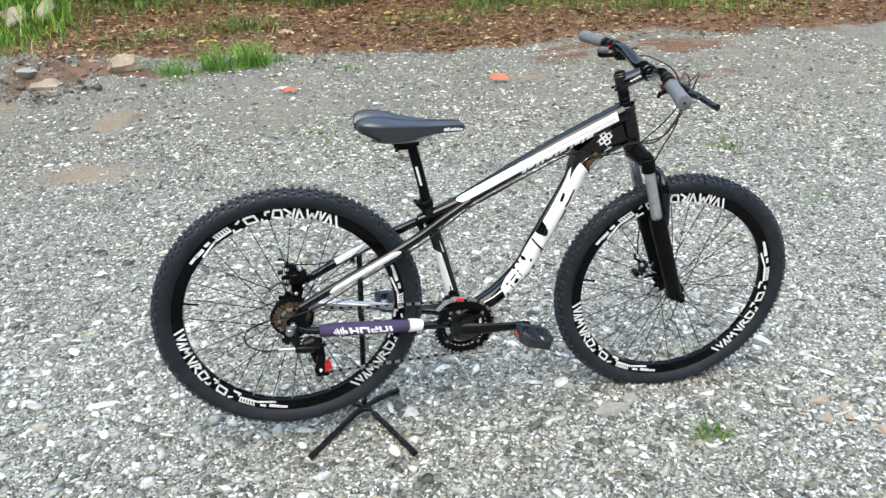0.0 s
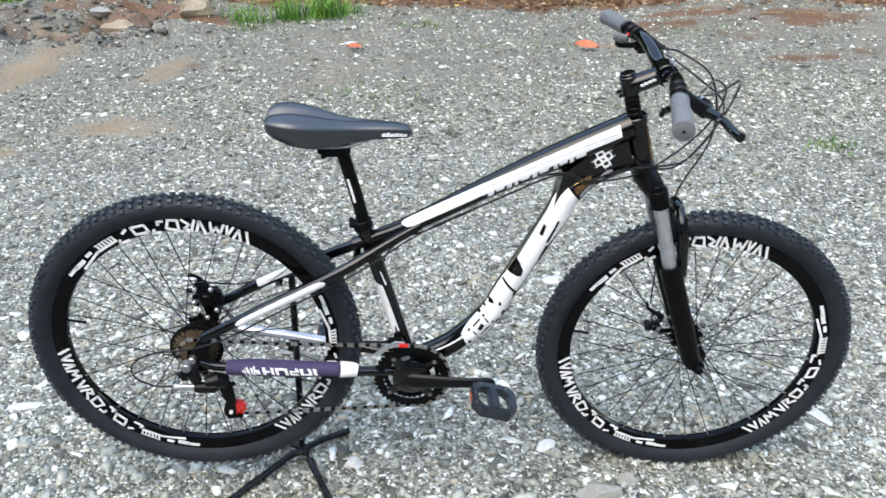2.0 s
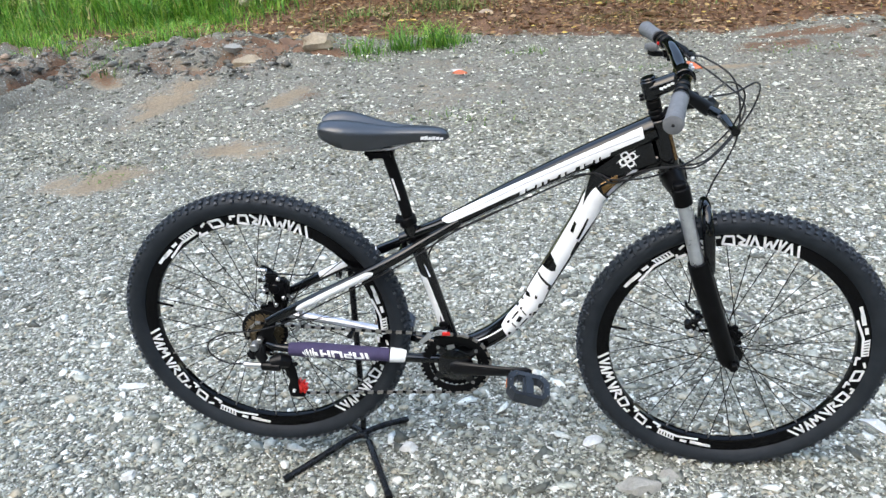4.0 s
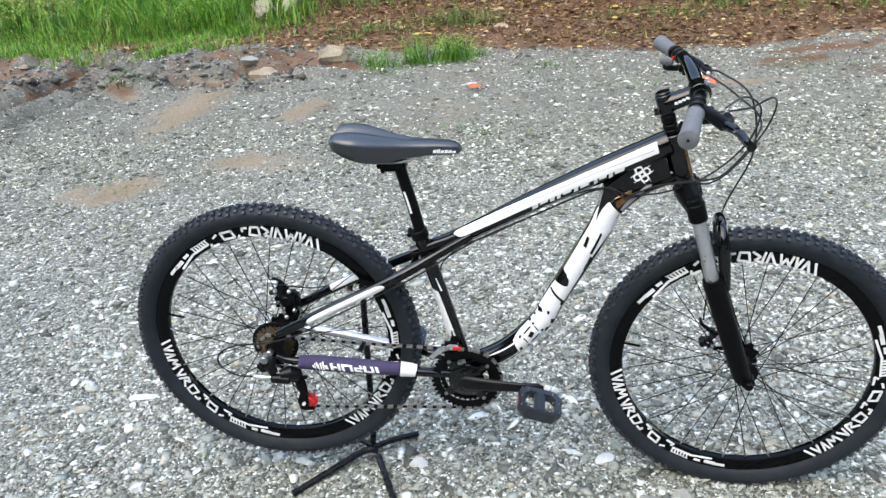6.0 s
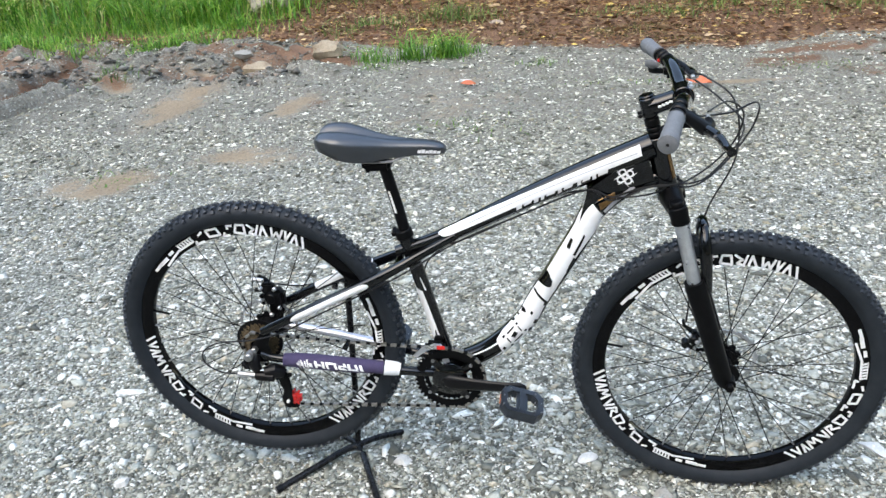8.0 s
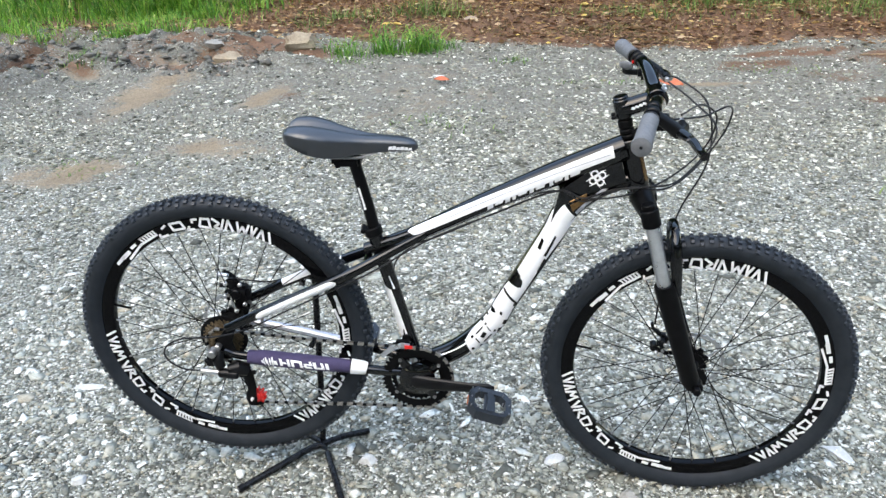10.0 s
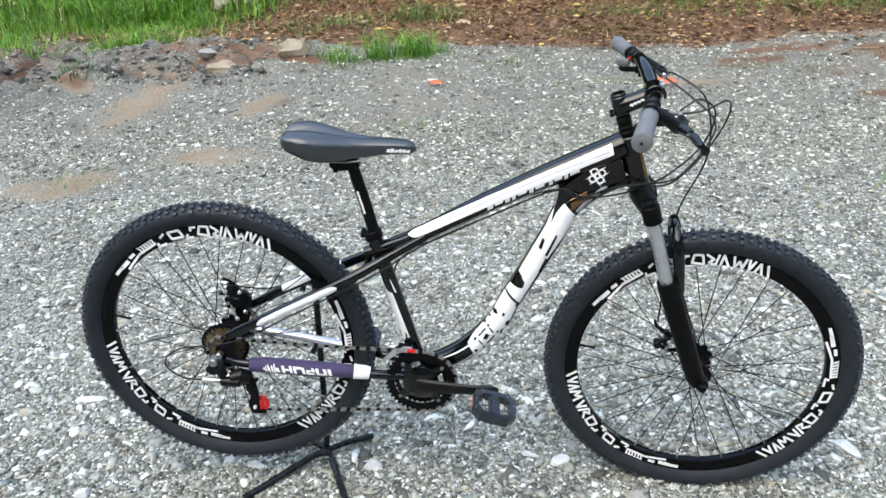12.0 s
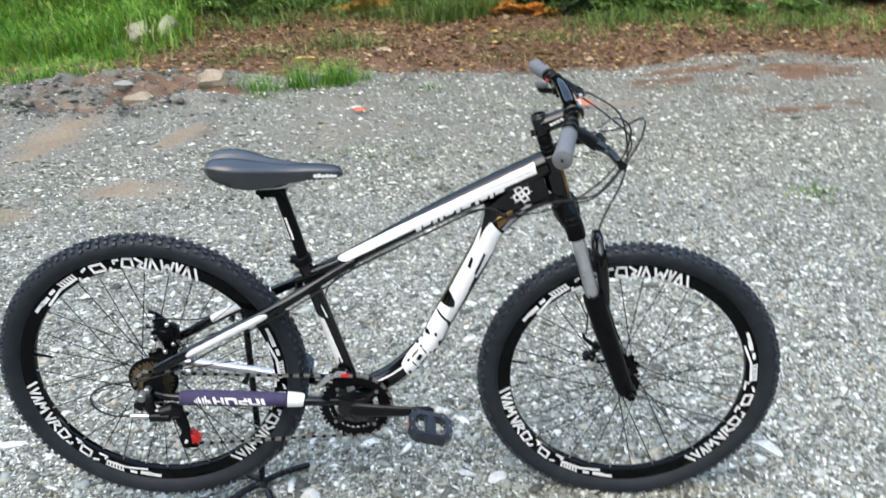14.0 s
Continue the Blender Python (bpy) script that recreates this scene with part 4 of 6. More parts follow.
for x, y, r, lean in ((-2.72, 9.6, 0.12, 0.0), (-2.2, 9.6, 0.10, -0.1), (-2.02, 9.3, 0.03, 0.1), (1.35, 9.8, 0.07, 0.2), (1.1, 9.4, 0.03, 0.15), (4.66, 7.35, 0.034, 0.5), (4.60, 7.4, 0.020, 0.8), (0.85, 8.7, 0.028, -0.15), (3.65, 8.6, 0.05, 0.1), (3.85, 8.7, 0.035, 0.2), (5.6, 8.2, 0.035, -0.3), (4.1, 9.4, 0.06, -0.2), (-5.5, 11.2, 0.1, 0.2),
                      (2.9, 11.0, 0.08, 0.1), (6.6, 9.4, 0.09, 0.2), (-3.9, 11.8, 0.09, 0.0), (0.9, 12.2, 0.1, 0.1), (4.9, 11.6, 0.1, -0.1), (8.2, 9.0, 0.1, 0.1), (-8.2, 11.4, 0.1, 0.0)):
    tree(x, y, r, lean)


def sapling(x, y, r, h, lean):
    a = Vector((x, y, float(height(x, y)) - 0.03))
    g = tube(spline([a, a + Vector((lean * 0.3 + 0.03, 0.02, h * 0.35)), a + Vector((lean * 0.6 - 0.03, 0.0, h * 0.7)), a + Vector((lean, 0.05, h))], 5), [r, r * 0.8, r * 0.4], 7)
    me = mesh_of("sapling", *g, True)
    me.materials.append(BARK)
    tagged(new("sapling", me), "thin bare brown sapling stem among the shrubs", "sapling", "saplings at the forest edge")


for k in range(22):
    x = (2.2 + 4.6 * rng.uniform()) if k % 2 else rng.uniform(-6.5, 1.5)
    sapling(x, 9.3 - 0.28 * max(x, 0) + rng.uniform(-0.4, 0.7), rng.uniform(0.008, 0.022), rng.uniform(1.2, 2.6), rng.normal(0, 0.35))


def woods_and_unseen_ring():
    # Back row of the woods; its upper tiers rise out of view to dim reflections.
    c = [clumps(cx, cy, cz, 2.2, 0.9, 1.6, 170, 12, 0.25) for cx in np.arange(-13, 15, 2.2) for cy, cz in ((13.0, 1.2), (14.2, 3.4), (14.6, 6.0), (15.0, 8.4))]
    # Unseen ring round the clearing, added to darken reflections and low skylight.
    for a in np.arange(-200, 22, 9.0):
        for h in (1.4, 3.6, 6.0, 8.4):
            c.append(clumps(0.5 + 15 * math.cos(radians(a)), 15 * math.sin(radians(a)), h, 1.8, 1.8, 1.7, 90, 12, 0.28))
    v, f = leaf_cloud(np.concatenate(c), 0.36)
    tagged(from_arrays("woods_and_unseen_ring", v, f, LEAVES), "dark dense foliage behind the trees, with an unseen ring added to dim reflections", "woods", kind="stuff")


woods_and_unseen_ring()


def shade_roof():
    """An unseen roof of leaves, added to keep skylight off the forest's edge."""
    c = [clumps(cx + rng.uniform(-0.6, 0.6), cy - 0.24 * max(cx, 0) + rng.uniform(-0.3, 0.3), rng.uniform(2.3, 3.4), 1.5, 1.2, 0.5, 34 if cy < 10 else 46, 12, 0.22) for cx in np.arange(-10, 10.5, 1.5) for cy in (9.4, 11.0, 12.6)]
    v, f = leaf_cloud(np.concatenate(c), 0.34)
    tagged(from_arrays("shade_canopy", v, f, LEAVES), "unseen dark roof of leaves added to shade the forest's edge", "woods", kind="stuff")


shade_roof()


def hanging_strip(x, y, h, w, mat):
    """A dry drooping palm-like leaf hanging among the stems."""
    n, lean = 8, rng.normal(0, 0.25)
    verts, faces = [], []
    for i in range(n + 1):
        t = i / n
        ww = w * math.sin(math.pi * (0.08 + 0.9 * t)) * 0.5
        p = Vector((x + lean * t * h + 0.03 * math.sin(5 * t), y - 0.12 * t * t, float(height(x, y)) + h * (1 - t)))
        verts += [p + Vector((-ww, 0, 0)), p + Vector((0, 0.012, 0.006)), p + Vector((ww, 0, 0))]
    for i in range(n):
        for j in (0, 1):
            q = i * 3 + j
            faces.append([q, q + 1, q + 4, q + 3])
    return verts, faces


def dry_leaves():
    geo = ([], [])
    for k in range(36):
        x = rng.uniform(-6.0, 6.5)
        y = 9.5 - 0.26 * max(x, 0) + rng.uniform(-0.3, 0.9)
        geo = join(geo, hanging_strip(x, y, rng.uniform(0.4, 1.5), rng.uniform(0.01, 0.04), LITTER))
    me = mesh_of("dry_leaves", *geo, True)
    me.materials.append(LITTER)
    tagged(new("dry_leaves", me), "dry brown leaves and vines hanging among the forest stems", "dry leaves", kind="stuff")


dry_leaves()


def stick(a, b, r, label):
    a, b = Vector(a), Vector(b)
    mid = (a + b) / 2 + Vector((0.03, 0.02, 0.02))
    me = mesh_of("stick", *tube(spline([a, mid, b], 5), [r, r * 0.8, r * 0.5], 7), True)
    me.materials.append(BARK)
    tagged(new("stick", me), label, "stick", "sticks on the ground")


for a, b, r in (((1.05, 7.6), (1.5, 7.75), 0.03), ((5.0, 7.3), (5.8, 7.6), 0.025), ((3.3, 4.6), (3.9, 4.45), 0.006), ((-0.1, 7.9), (0.5, 8.1), 0.025)):
    stick((*a, float(height(*a)) + r), (*b, float(height(*b)) + r), r, "bare brown stick lying on the soil")

# ---- the bicycle ----
bike = tagged(new("mountain_bike"), "black and white hardtail mountain bike propped on a rear stand", "bicycle")
REAR, FRONT, BB = Vector((0.029, 0.0, 0.430)), Vector((1.186, 0.0, 0.3435)), Vector((0.513, 0.0, 0.333))
HEAD, UP = Vector((1.024, 0.0, 0.806)), Vector((-0.262, 0.0, 1.0)).normalized()
STEER = Matrix.Translation(HEAD) @ Matrix.Rotation(radians(-5.0), 4, UP) @ Matrix.Translation(-HEAD)
BARS = Matrix.Translation(HEAD) @ Matrix.Rotation(radians(-3.8), 4, UP) @ Matrix.Translation(-HEAD)
R_TYRE, WHEEL = 0.3605, 1.0205


# rim lettering: runs of (arc, depth) points, arc along the rim in metres, depth from its outer (0) to its inner edge (1)
RIM_RUNS = (
    [(0.000, 0), (0.013, 1)], [(0.017, 0), (0.029, 0.95), (0.034, 0)], [(0.041, 1), (0.048, 0), (0.053, 1)],
    [(0.060, 0), (0.064, 1), (0.073, 0.35), (0.081, 1), (0.087, 0)], [(0.095, 0), (0.108, 1), (0.113, 0)],
    [(0.118, 1), (0.124, 0), (0.139, 0.2), (0.128, 0.55), (0.144, 1)], [(0.152, 0.05), (0.150, 0.95), (0.176, 0.75), (0.170, 0.0), (0.152, 0.05)],
    [(0.180, 0.05), (0.192, 0.05), (0.192, 0.35)], [(0.190, 1), (0.207, 1), (0.202, 0.7)],
    [(0.214, 0.8), (0.220, 0.1), (0.247, 0.05), (0.243, 0.75), (0.214, 0.8)], [(0.258, 0.05), (0.269, 0.25)], [(0.262, 1), (0.284, 1), (0.281, 0.7)])


def rim_strokes(start):
    """White lettering-like strokes on the rim's side, from an angle on, as outlines."""
    lo, hi = 0.2848, 0.3100
    s = []

    def stroke(a, b, w):
        s.append(((a[0], hi - a[1] * (hi - lo)), (b[0], hi - b[1] * (hi - lo)), w))

    for k, run in enumerate(RIM_RUNS):
        up = [(x, 1 - v) for x, v in run] if k in (0, 1, 2, 4, 5) else run
        for a, b in zip(up, up[1:]):
            stroke(a, b, 0.0055)
    for k in range(6):
        stroke((0.293 + 0.008 * k, 0.08), (0.290 + 0.008 * k, 0.50), 0.0042)
    stroke((0.290, 0.07), (0.336, 0.07), 0.0022)
    stroke((0.288, 0.58), (0.340, 0.62), 0.0052)
    stroke((0.338, 0.60), (0.392, 0.92), 0.0055)
    stroke((0.352, 0.30), (0.366, 0.30), 0.0075)
    stroke((0.378, 0.42), (0.402, 0.38), 0.0095)
    stroke((0.400, 0.34), (0.426, 0.30), 0.0075)
    out = []
    for (a0, r0), (a1, r1), w in s:
        p, q = [(r * math.cos(start + x / 0.3), r * math.sin(start + x / 0.3)) for x, r in ((a0, r0), (a1, r1))]
        d = Vector((q[0] - p[0], q[1] - p[1]))
        d = d.normalized() * (w / 2)
        n = Vector((-d.y, d.x))
        out.append([(p[0] - d.x * .4 + n.x, p[1] - d.y * .4 + n.y), (q[0] + d.x * .4 + n.x, q[1] + d.y * .4 + n.y),
                    (q[0] + d.x * .4 - n.x, q[1] + d.y * .4 - n.y), (p[0] - d.x * .4 - n.x, p[1] - d.y * .4 - n.y)])
    return out


def knobs():
    """Tread blocks in staggered rows over the tyre's crown."""
    rows = 112
    tiny = [(-1, -1, 0), (1, -1, 0), (1, 1, 0), (-1, 1, 0), (-0.75, -0.75, 1), (0.75, -0.75, 1), (0.75, 0.75, 1), (-0.75, 0.75, 1)]
    tf = [[4, 5, 6, 7], [0, 1, 5, 4], [1, 2, 6, 5], [2, 3, 7, 6], [3, 0, 4, 7]]
    verts, faces = [], []
    for i in range(rows):
        for phi in ((-53, -27, 0, 27, 53) if i % 2 else (-40, -13, 13, 40)):
            a = 2 * math.pi * i / rows
            p = radians(phi)
            base = Vector((R_TYRE - 0.0265 + 0.0245 * math.cos(p), 0.0262 * math.sin(p)))
            out = Vector((math.cos(p), math.sin(p)))
            acr = Vector((-math.sin(p), math.cos(p)))
            o = len(verts)
            for u, v, w in tiny:
                rr = base + out * (w * 0.0058) + acr * (v * 0.0042)
                aa = a + u * 0.0050 / R_TYRE
                verts.append(Vector((rr.x * math.cos(aa), rr.y, rr.x * math.sin(aa))))
            faces += [[o + k for k in q] for q in tf]
    return verts, faces


KNOBS = knobs()
TYRE_PROFILE = [(0.313, -0.0125), (0.318, -0.0175), (0.326, -0.0228), (0.336, -0.0258), (0.345, -0.0245), (0.352, -0.019), (0.3565, -0.0105), (0.358, 0.0),
                (0.3565, 0.0105), (0.352, 0.019), (0.345, 0.0245), (0.336, 0.0258), (0.326, 0.0228), (0.318, 0.0175), (0.313, 0.0125)]
RIM_PROFILE = [(0.313, -0.0122), (0.310, -0.0135), (0.290, -0.0128), (0.2835, -0.0095), (0.2815, 0.0), (0.2835, 0.0095), (0.290, 0.0128), (0.310, 0.0135), (0.313, 0.0122), (0.309, 0.0)]


def wheel(name, centre, start, hub_width, extra, label):
    """Rim with tyre, hub, spokes and rim lettering under it."""
    at = Matrix.Translation(centre) @ Matrix.Diagonal((WHEEL, 1, WHEEL, 1))
    m = extra @ at
    w = part(name, moved(lathe(RIM_PROFILE, 128), m), RIM_BLACK, bike, label)
    part("tyre", moved(lathe(TYRE_PROFILE, 128), m), RUBBER, w, "black knobbly rubber tyre")
    part("tread", moved(KNOBS, m), KNOB, w, "black tread blocks", smooth=False)
    h = hub_width / 2
    hub = join(lathe([(0.0, -h), (0.009, -h), (0.010, -h * 0.75), (0.028, -h * 0.68), (0.028, -h * 0.60), (0.015, -h * 0.5), (0.014, 0), (0.015, h * 0.5), (0.028, h * 0.60), (0.028, h * 0.68), (0.010, h * 0.75), (0.009, h), (0.0, h)], 24, False))
    part("hub", moved(hub, m), MATT, w, "black metal hub")
    n = 32
    for i in range(n):
        side = -1 if i % 2 else 1
        a = 2 * math.pi * (i + 0.5) / n
        cross = radians(62) * (1 if (i // 2) % 2 else -1)
        hubp = Vector((0.026 * math.cos(a + cross), side * h * 0.64, 0.026 * math.sin(a + cross)))
        rimp = Vector((0.2825 * math.cos(a), side * 0.003, 0.2825 * math.sin(a)))
        part("spoke", moved(rod(hubp, rimp, 0.00115, 5), m), MATT, w)
        part("nipple", moved(rod(rimp + (hubp - rimp).normalized() * 0.012, rimp, 0.0022, 6), m), STEEL, w)
    for k in range(3):
        geo = ([], [])
        for q in rim_strokes(start + k * 2 * math.pi / 3):
            geo = join(geo, plate(q, -0.0142, -0.0131))
        part("rim_lettering", moved(geo, m), DECAL, w, "white strokes printed on the rim", smooth=False)
    va = start - radians(14)
    valve = rod((0.283 * math.cos(va), 0, 0.283 * math.sin(va)), (0.245 * math.cos(va), 0, 0.245 * math.sin(va)), 0.003, 8)
    part("valve", moved(valve, m), MATT, w)
    return w


def rotor(centre, y, r, parent, m):
    geo = ring(centre.x, centre.z, r, r - 0.010, y - 0.001, y + 0.001, teeth=24, depth=0.003)
    arms = []
    for k in range(6):
        a = k * math.pi / 3
        c = centre
        arms.append(rod((c.x + 0.02 * math.cos(a), y, c.z + 0.02 * math.sin(a)), (c.x + (r - 0.012) * math.cos(a + 0.5), y, c.z + (r - 0.012) * math.sin(a + 0.5)), 0.0022, 6))
    part("brake_disc", moved(geo, m), SILVER, parent, "bright steel brake disc", smooth=False)
    carrier = ring(centre.x, centre.z, 0.041, 0.012, y - 0.004, y + 0.003, n=36, teeth=9, depth=0.008)
    part("disc_carrier", moved(carrier, m), MATT, parent, "black disc carrier", smooth=False)
    for g in arms:
        part("disc_arm", moved(g, m), SILVER, parent)


IDENT = Matrix.Identity(4)
rear_wheel = wheel("rear_wheel", REAR, radians(180), 0.13, IDENT, "black rear rim with white lettering and black tyre")
front_wheel = wheel("front_wheel", FRONT, radians(184), 0.10, STEER, "black front rim with white lettering and black tyre")
rotor(REAR, 0.048, 0.08, rear_wheel, IDENT)
rotor(FRONT, 0.045, 0.08, front_wheel, STEER)

# frame tubes
TT = spline([(0.40, 0, 0.664), (0.52, 0, 0.706), (0.68, 0, 0.784), (0.84, 0, 0.856), (0.985, 0, 0.915)], 8)
TT_R = [0.0155, 0.0195, 0.0235, 0.0275, 0.030]
DT = spline([(1.0, 0, 0.842), (0.938, 0, 0.822), (0.867, 0, 0.772), (0.836, 0, 0.712), (0.774, 0, 0.604), (0.733, 0, 0.534), (0.704, 0, 0.480), (0.645, 0, 0.418), (0.59, 0, 0.379), (0.507, 0, 0.345)], 8)
DT_R = [0.0185, 0.021, 0.028, 0.0285, 0.0275, 0.027, 0.0275, 0.028, 0.0275, 0.024]
ST = [Vector((0.512, 0, 0.338)), Vector((0.466, 0, 0.53)), Vector((0.422, 0, 0.708))]
ST_R = [0.0185, 0.0175, 0.0175]
top_tube = part("top_tube", tube(TT, TT_R, 20), PAINT, bike, "gloss black top tube with white stripe")
down_tube = part("down_tube", tube(DT, DT_R, 22), PAINT, bike, "gloss black curved down tube with large white graphic")
seat_tube = part("seat_tube", tube(ST, ST_R, 18), PAINT, bike)
head_tube = part("head_tube", join(rounded_rod(HEAD + UP * 0.0, HEAD + UP * 0.128, 0.0235, 22), rounded_rod(HEAD - UP * 0.012, HEAD + UP * 0.012, 0.0265, 22), rounded_rod(HEAD + UP * 0.118, HEAD + UP * 0.136, 0.026, 22)), PAINT, bike)
# Warm reflection on the head tube painted as a gold patch with white edge.
part("gold_reflection", skin_patch([HEAD, HEAD + UP * 0.064, HEAD + UP * 0.128], [0.0235, 0.0235, 0.0235], [(0.28, -72), (0.85, -66), (0.85, -38), (0.28, -38)], 4, 4, 0.001), GOLD, head_tube, "painted gold-brown reflection on the head tube")
part("reflection_edge", skin_patch([HEAD, HEAD + UP * 0.064, HEAD + UP * 0.128], [0.0235, 0.0235, 0.0235], [(0.28, -82), (0.8, -76), (0.8, -70), (0.28, -76)], 4, 2, 0.001), DECAL, head_tube, "white edge beside the painted reflection")
bb_shell = part("bottom_bracket", rounded_rod((BB.x, -0.036, BB.z), (BB.x, 0.036, BB.z), 0.0225, 24), PAINT, bike)
gusset = part("gusset", plate([(0.822, 0.705), (0.832, 0.76), (0.846, 0.822), (0.90, 0.862), (0.975, 0.894), (0.99, 0.845), (0.945, 0.818), (0.905, 0.785), (0.862, 0.735)], -0.0215, 0.0215), PAINT, bike, "gloss black gusset with white emblem", False)

# top tube stripe: long white bar with rounded tail and block-like steps along its lower edge
part("stripe", skin_strip(TT, TT_R, [(0.232, 48), (0.238, 26), (0.26, 10), (0.44, -2), (0.604, -8), (0.767, -9), (0.956, -4)], [(0.232, 58), (0.245, 70), (0.27, 74), (0.32, 70), (0.478, 51), (0.623, 42), (0.786, 39), (0.962, 45)], 56, 8), DECAL, top_tube, "white stripe with notched lower edge")
for s0, s1, d in ((0.505, 0.525, -26), (0.532, 0.56, -18), (0.566, 0.582, -27), (0.59, 0.602, -27), (0.612, 0.640, -18), (0.648, 0.662, -28), (0.67, 0.70, -22), (0.715, 0.728, -30), (0.735, 0.762, -20), (0.768, 0.782, -30), (0.79, 0.825, -22)):
    part("stripe_notch", skin_patch(TT, TT_R, [(s0, d), (s1, d), (s1 + 0.006, -5), (s0 + 0.006, -5)], 3, 2, 0.0009), DECAL, top_tube, "white step on the stripe's edge")
part("grey_line", skin_patch(TT, TT_R, [(0.27, 28), (0.945, 12), (0.945, 15.5), (0.27, 33)], 24, 1, 0.0013), GREY_DECAL_GLEAM, top_tube, "thin grey line in the white stripe")
# The tube's lower gloss line, painted as a thin grey strip.
part("gloss_line", skin_patch(TT, TT_R, [(0.26, -30), (0.72, -38), (0.72, -41), (0.26, -34)], 24, 1, 0.0009), GREY_DECAL_GLEAM, top_tube, "thin pale gloss line painted along the tube's underside")

# down tube graphic: one broad white field with dark cut-outs and a knotted emblem at its foot
FIELD_LOW = [(0.212, -72), (0.346, -66), (0.434, -60), (0.509, -72), (0.60, -74), (0.667, -76), (0.742, -64), (0.782, -40)]
FIELD_HIGH = [(0.220, 76), (0.27, 58), (0.333, 40), (0.384, 32), (0.421, 34), (0.535, 40), (0.642, 44), (0.72, 52), (0.806, 62)]
part("white_graphic", skin_strip(DT, DT_R, FIELD_LOW, FIELD_HIGH, 64, 10), DECAL, down_tube, "large white graphic with dark cut-outs")
for c in ([(0.350, -43), (0.352, -28), (0.373, -18), (0.373, -35)], [(0.326, 0), (0.327, 9), (0.380, 21), (0.380, 8)],
          [(0.436, -66), (0.444, -26), (0.478, -6), (0.482, -64)], [(0.446, -28), (0.454, -4), (0.472, 6), (0.478, -8)], [(0.384, 18), (0.386, 30), (0.418, 34), (0.416, 26)],
          [(0.514, -66), (0.508, -60), (0.530, 38), (0.540, 38)], [(0.536, 22), (0.530, 42), (0.552, 44), (0.550, 26)],
          [(0.606, -76), (0.602, -46), (0.618, -30), (0.630, -60)], [(0.596, -14), (0.597, -2), (0.613, 2), (0.613, -10)], [(0.630, 22), (0.626, 46), (0.652, 48), (0.650, 28)],
          [(0.652, -76), (0.650, -60), (0.660, -56), (0.664, -76)], [(0.672, 28), (0.664, 48), (0.690, 50), (0.684, 32)], [(0.684, -74), (0.684, -58), (0.694, -54), (0.698, -74)], [(0.776, 10), (0.774, 24), (0.786, 30), (0.786, 14)]):
    part("dark_cutout", skin_patch(DT, DT_R, c, 8, 10, 0.0019), PAINT, down_tube, "black cut-out in the white graphic")
# the knot: a dark centre and dark arcs that part its loops
for c in ([(0.713, -16), (0.709, 2), (0.728, 10), (0.733, -8)], [(0.690, -22), (0.694, 8), (0.698, 8), (0.694, -22)], [(0.744, -14), (0.746, 16), (0.750, 16), (0.748, -14)],
          [(0.704, -38), (0.704, -31), (0.736, -26), (0.736, -33)], [(0.703, 20), (0.703, 27), (0.738, 31), (0.738, 24)], [(0.686, -42), (0.684, -32), (0.692, -28), (0.694, -38)],
          [(0.750, 28), (0.748, 40), (0.758, 42), (0.760, 30)], [(0.748, -38), (0.746, -28), (0.756, -24), (0.758, -34)], [(0.684, 14), (0.682, 24), (0.690, 28), (0.692, 18)]):
    part("knot_gap", skin_patch(DT, DT_R, c, 4, 6, 0.0019), PAINT, down_tube, "black gap in the knotted emblem")
# Gold-brown patch painted in for a reflection on the tube, with a black bar.
part("warm_reflection", skin_patch(DT, DT_R, [(0.150, -30), (0.196, -46), (0.210, 8), (0.160, 10)], 6, 6, 0.001), GOLD, down_tube, "painted gold-brown reflection above the white graphic")
part("reflection_bar", skin_patch(DT, DT_R, [(0.168, -22), (0.200, -34), (0.204, -24), (0.172, -14)], 5, 2, 0.0016), PAINT, down_tube, "black bar across the painted gold-brown reflection")
geo = ([], [])
for corners in ([(0.783, -28), (0.915, -36), (0.915, -29), (0.783, -20)], [(0.800, 26), (0.90, 30), (0.90, 37), (0.800, 34)]):
    geo = join(geo, skin_patch(DT, DT_R, corners, 10, 1, 0.001))
part("pin_stripe", geo, DECAL, down_tube, "thin white pin stripes")
# Highlight running up to the head tube, painted as a pale grey band.
part("painted_highlight", skin_patch(DT, DT_R, [(0.02, -38), (0.206, 20), (0.208, 44), (0.02, -16)], 12, 3, 0.001), GREY_DECAL_GLEAM, down_tube, "pale grey curved highlight painted on the tube")

# emblem on the gusset: white loops knotted round a middle ring
geo = ring(0.927, 0.853, 0.0085, 0.0055, -0.0232, -0.0216, n=24)
for k in range(4):
    a = radians(34 + 90 * k)
    c, s = math.cos(a), math.sin(a)
    geo = join(geo, ring(0.927 + 0.0115 * c, 0.853 + 0.0115 * s, 0.0088, 0.0056, -0.0236 - 0.0003 * k, -0.0216, n=20))
    for o in (-0.0075, 0.0075):
        px, pz = 0.927 + 0.012 * c - s * o, 0.853 + 0.012 * s + c * o
        geo = join(geo, plate([(px - s * 0.0018, pz + c * 0.0018), (px + c * 0.013 + s * o * 0.1, pz + s * 0.013 - c * o * 0.1), (px + s * 0.0018, pz - c * 0.0018)], -0.0234, -0.0216))
part("emblem", geo, DECAL, gusset, "white interlaced emblem", False)

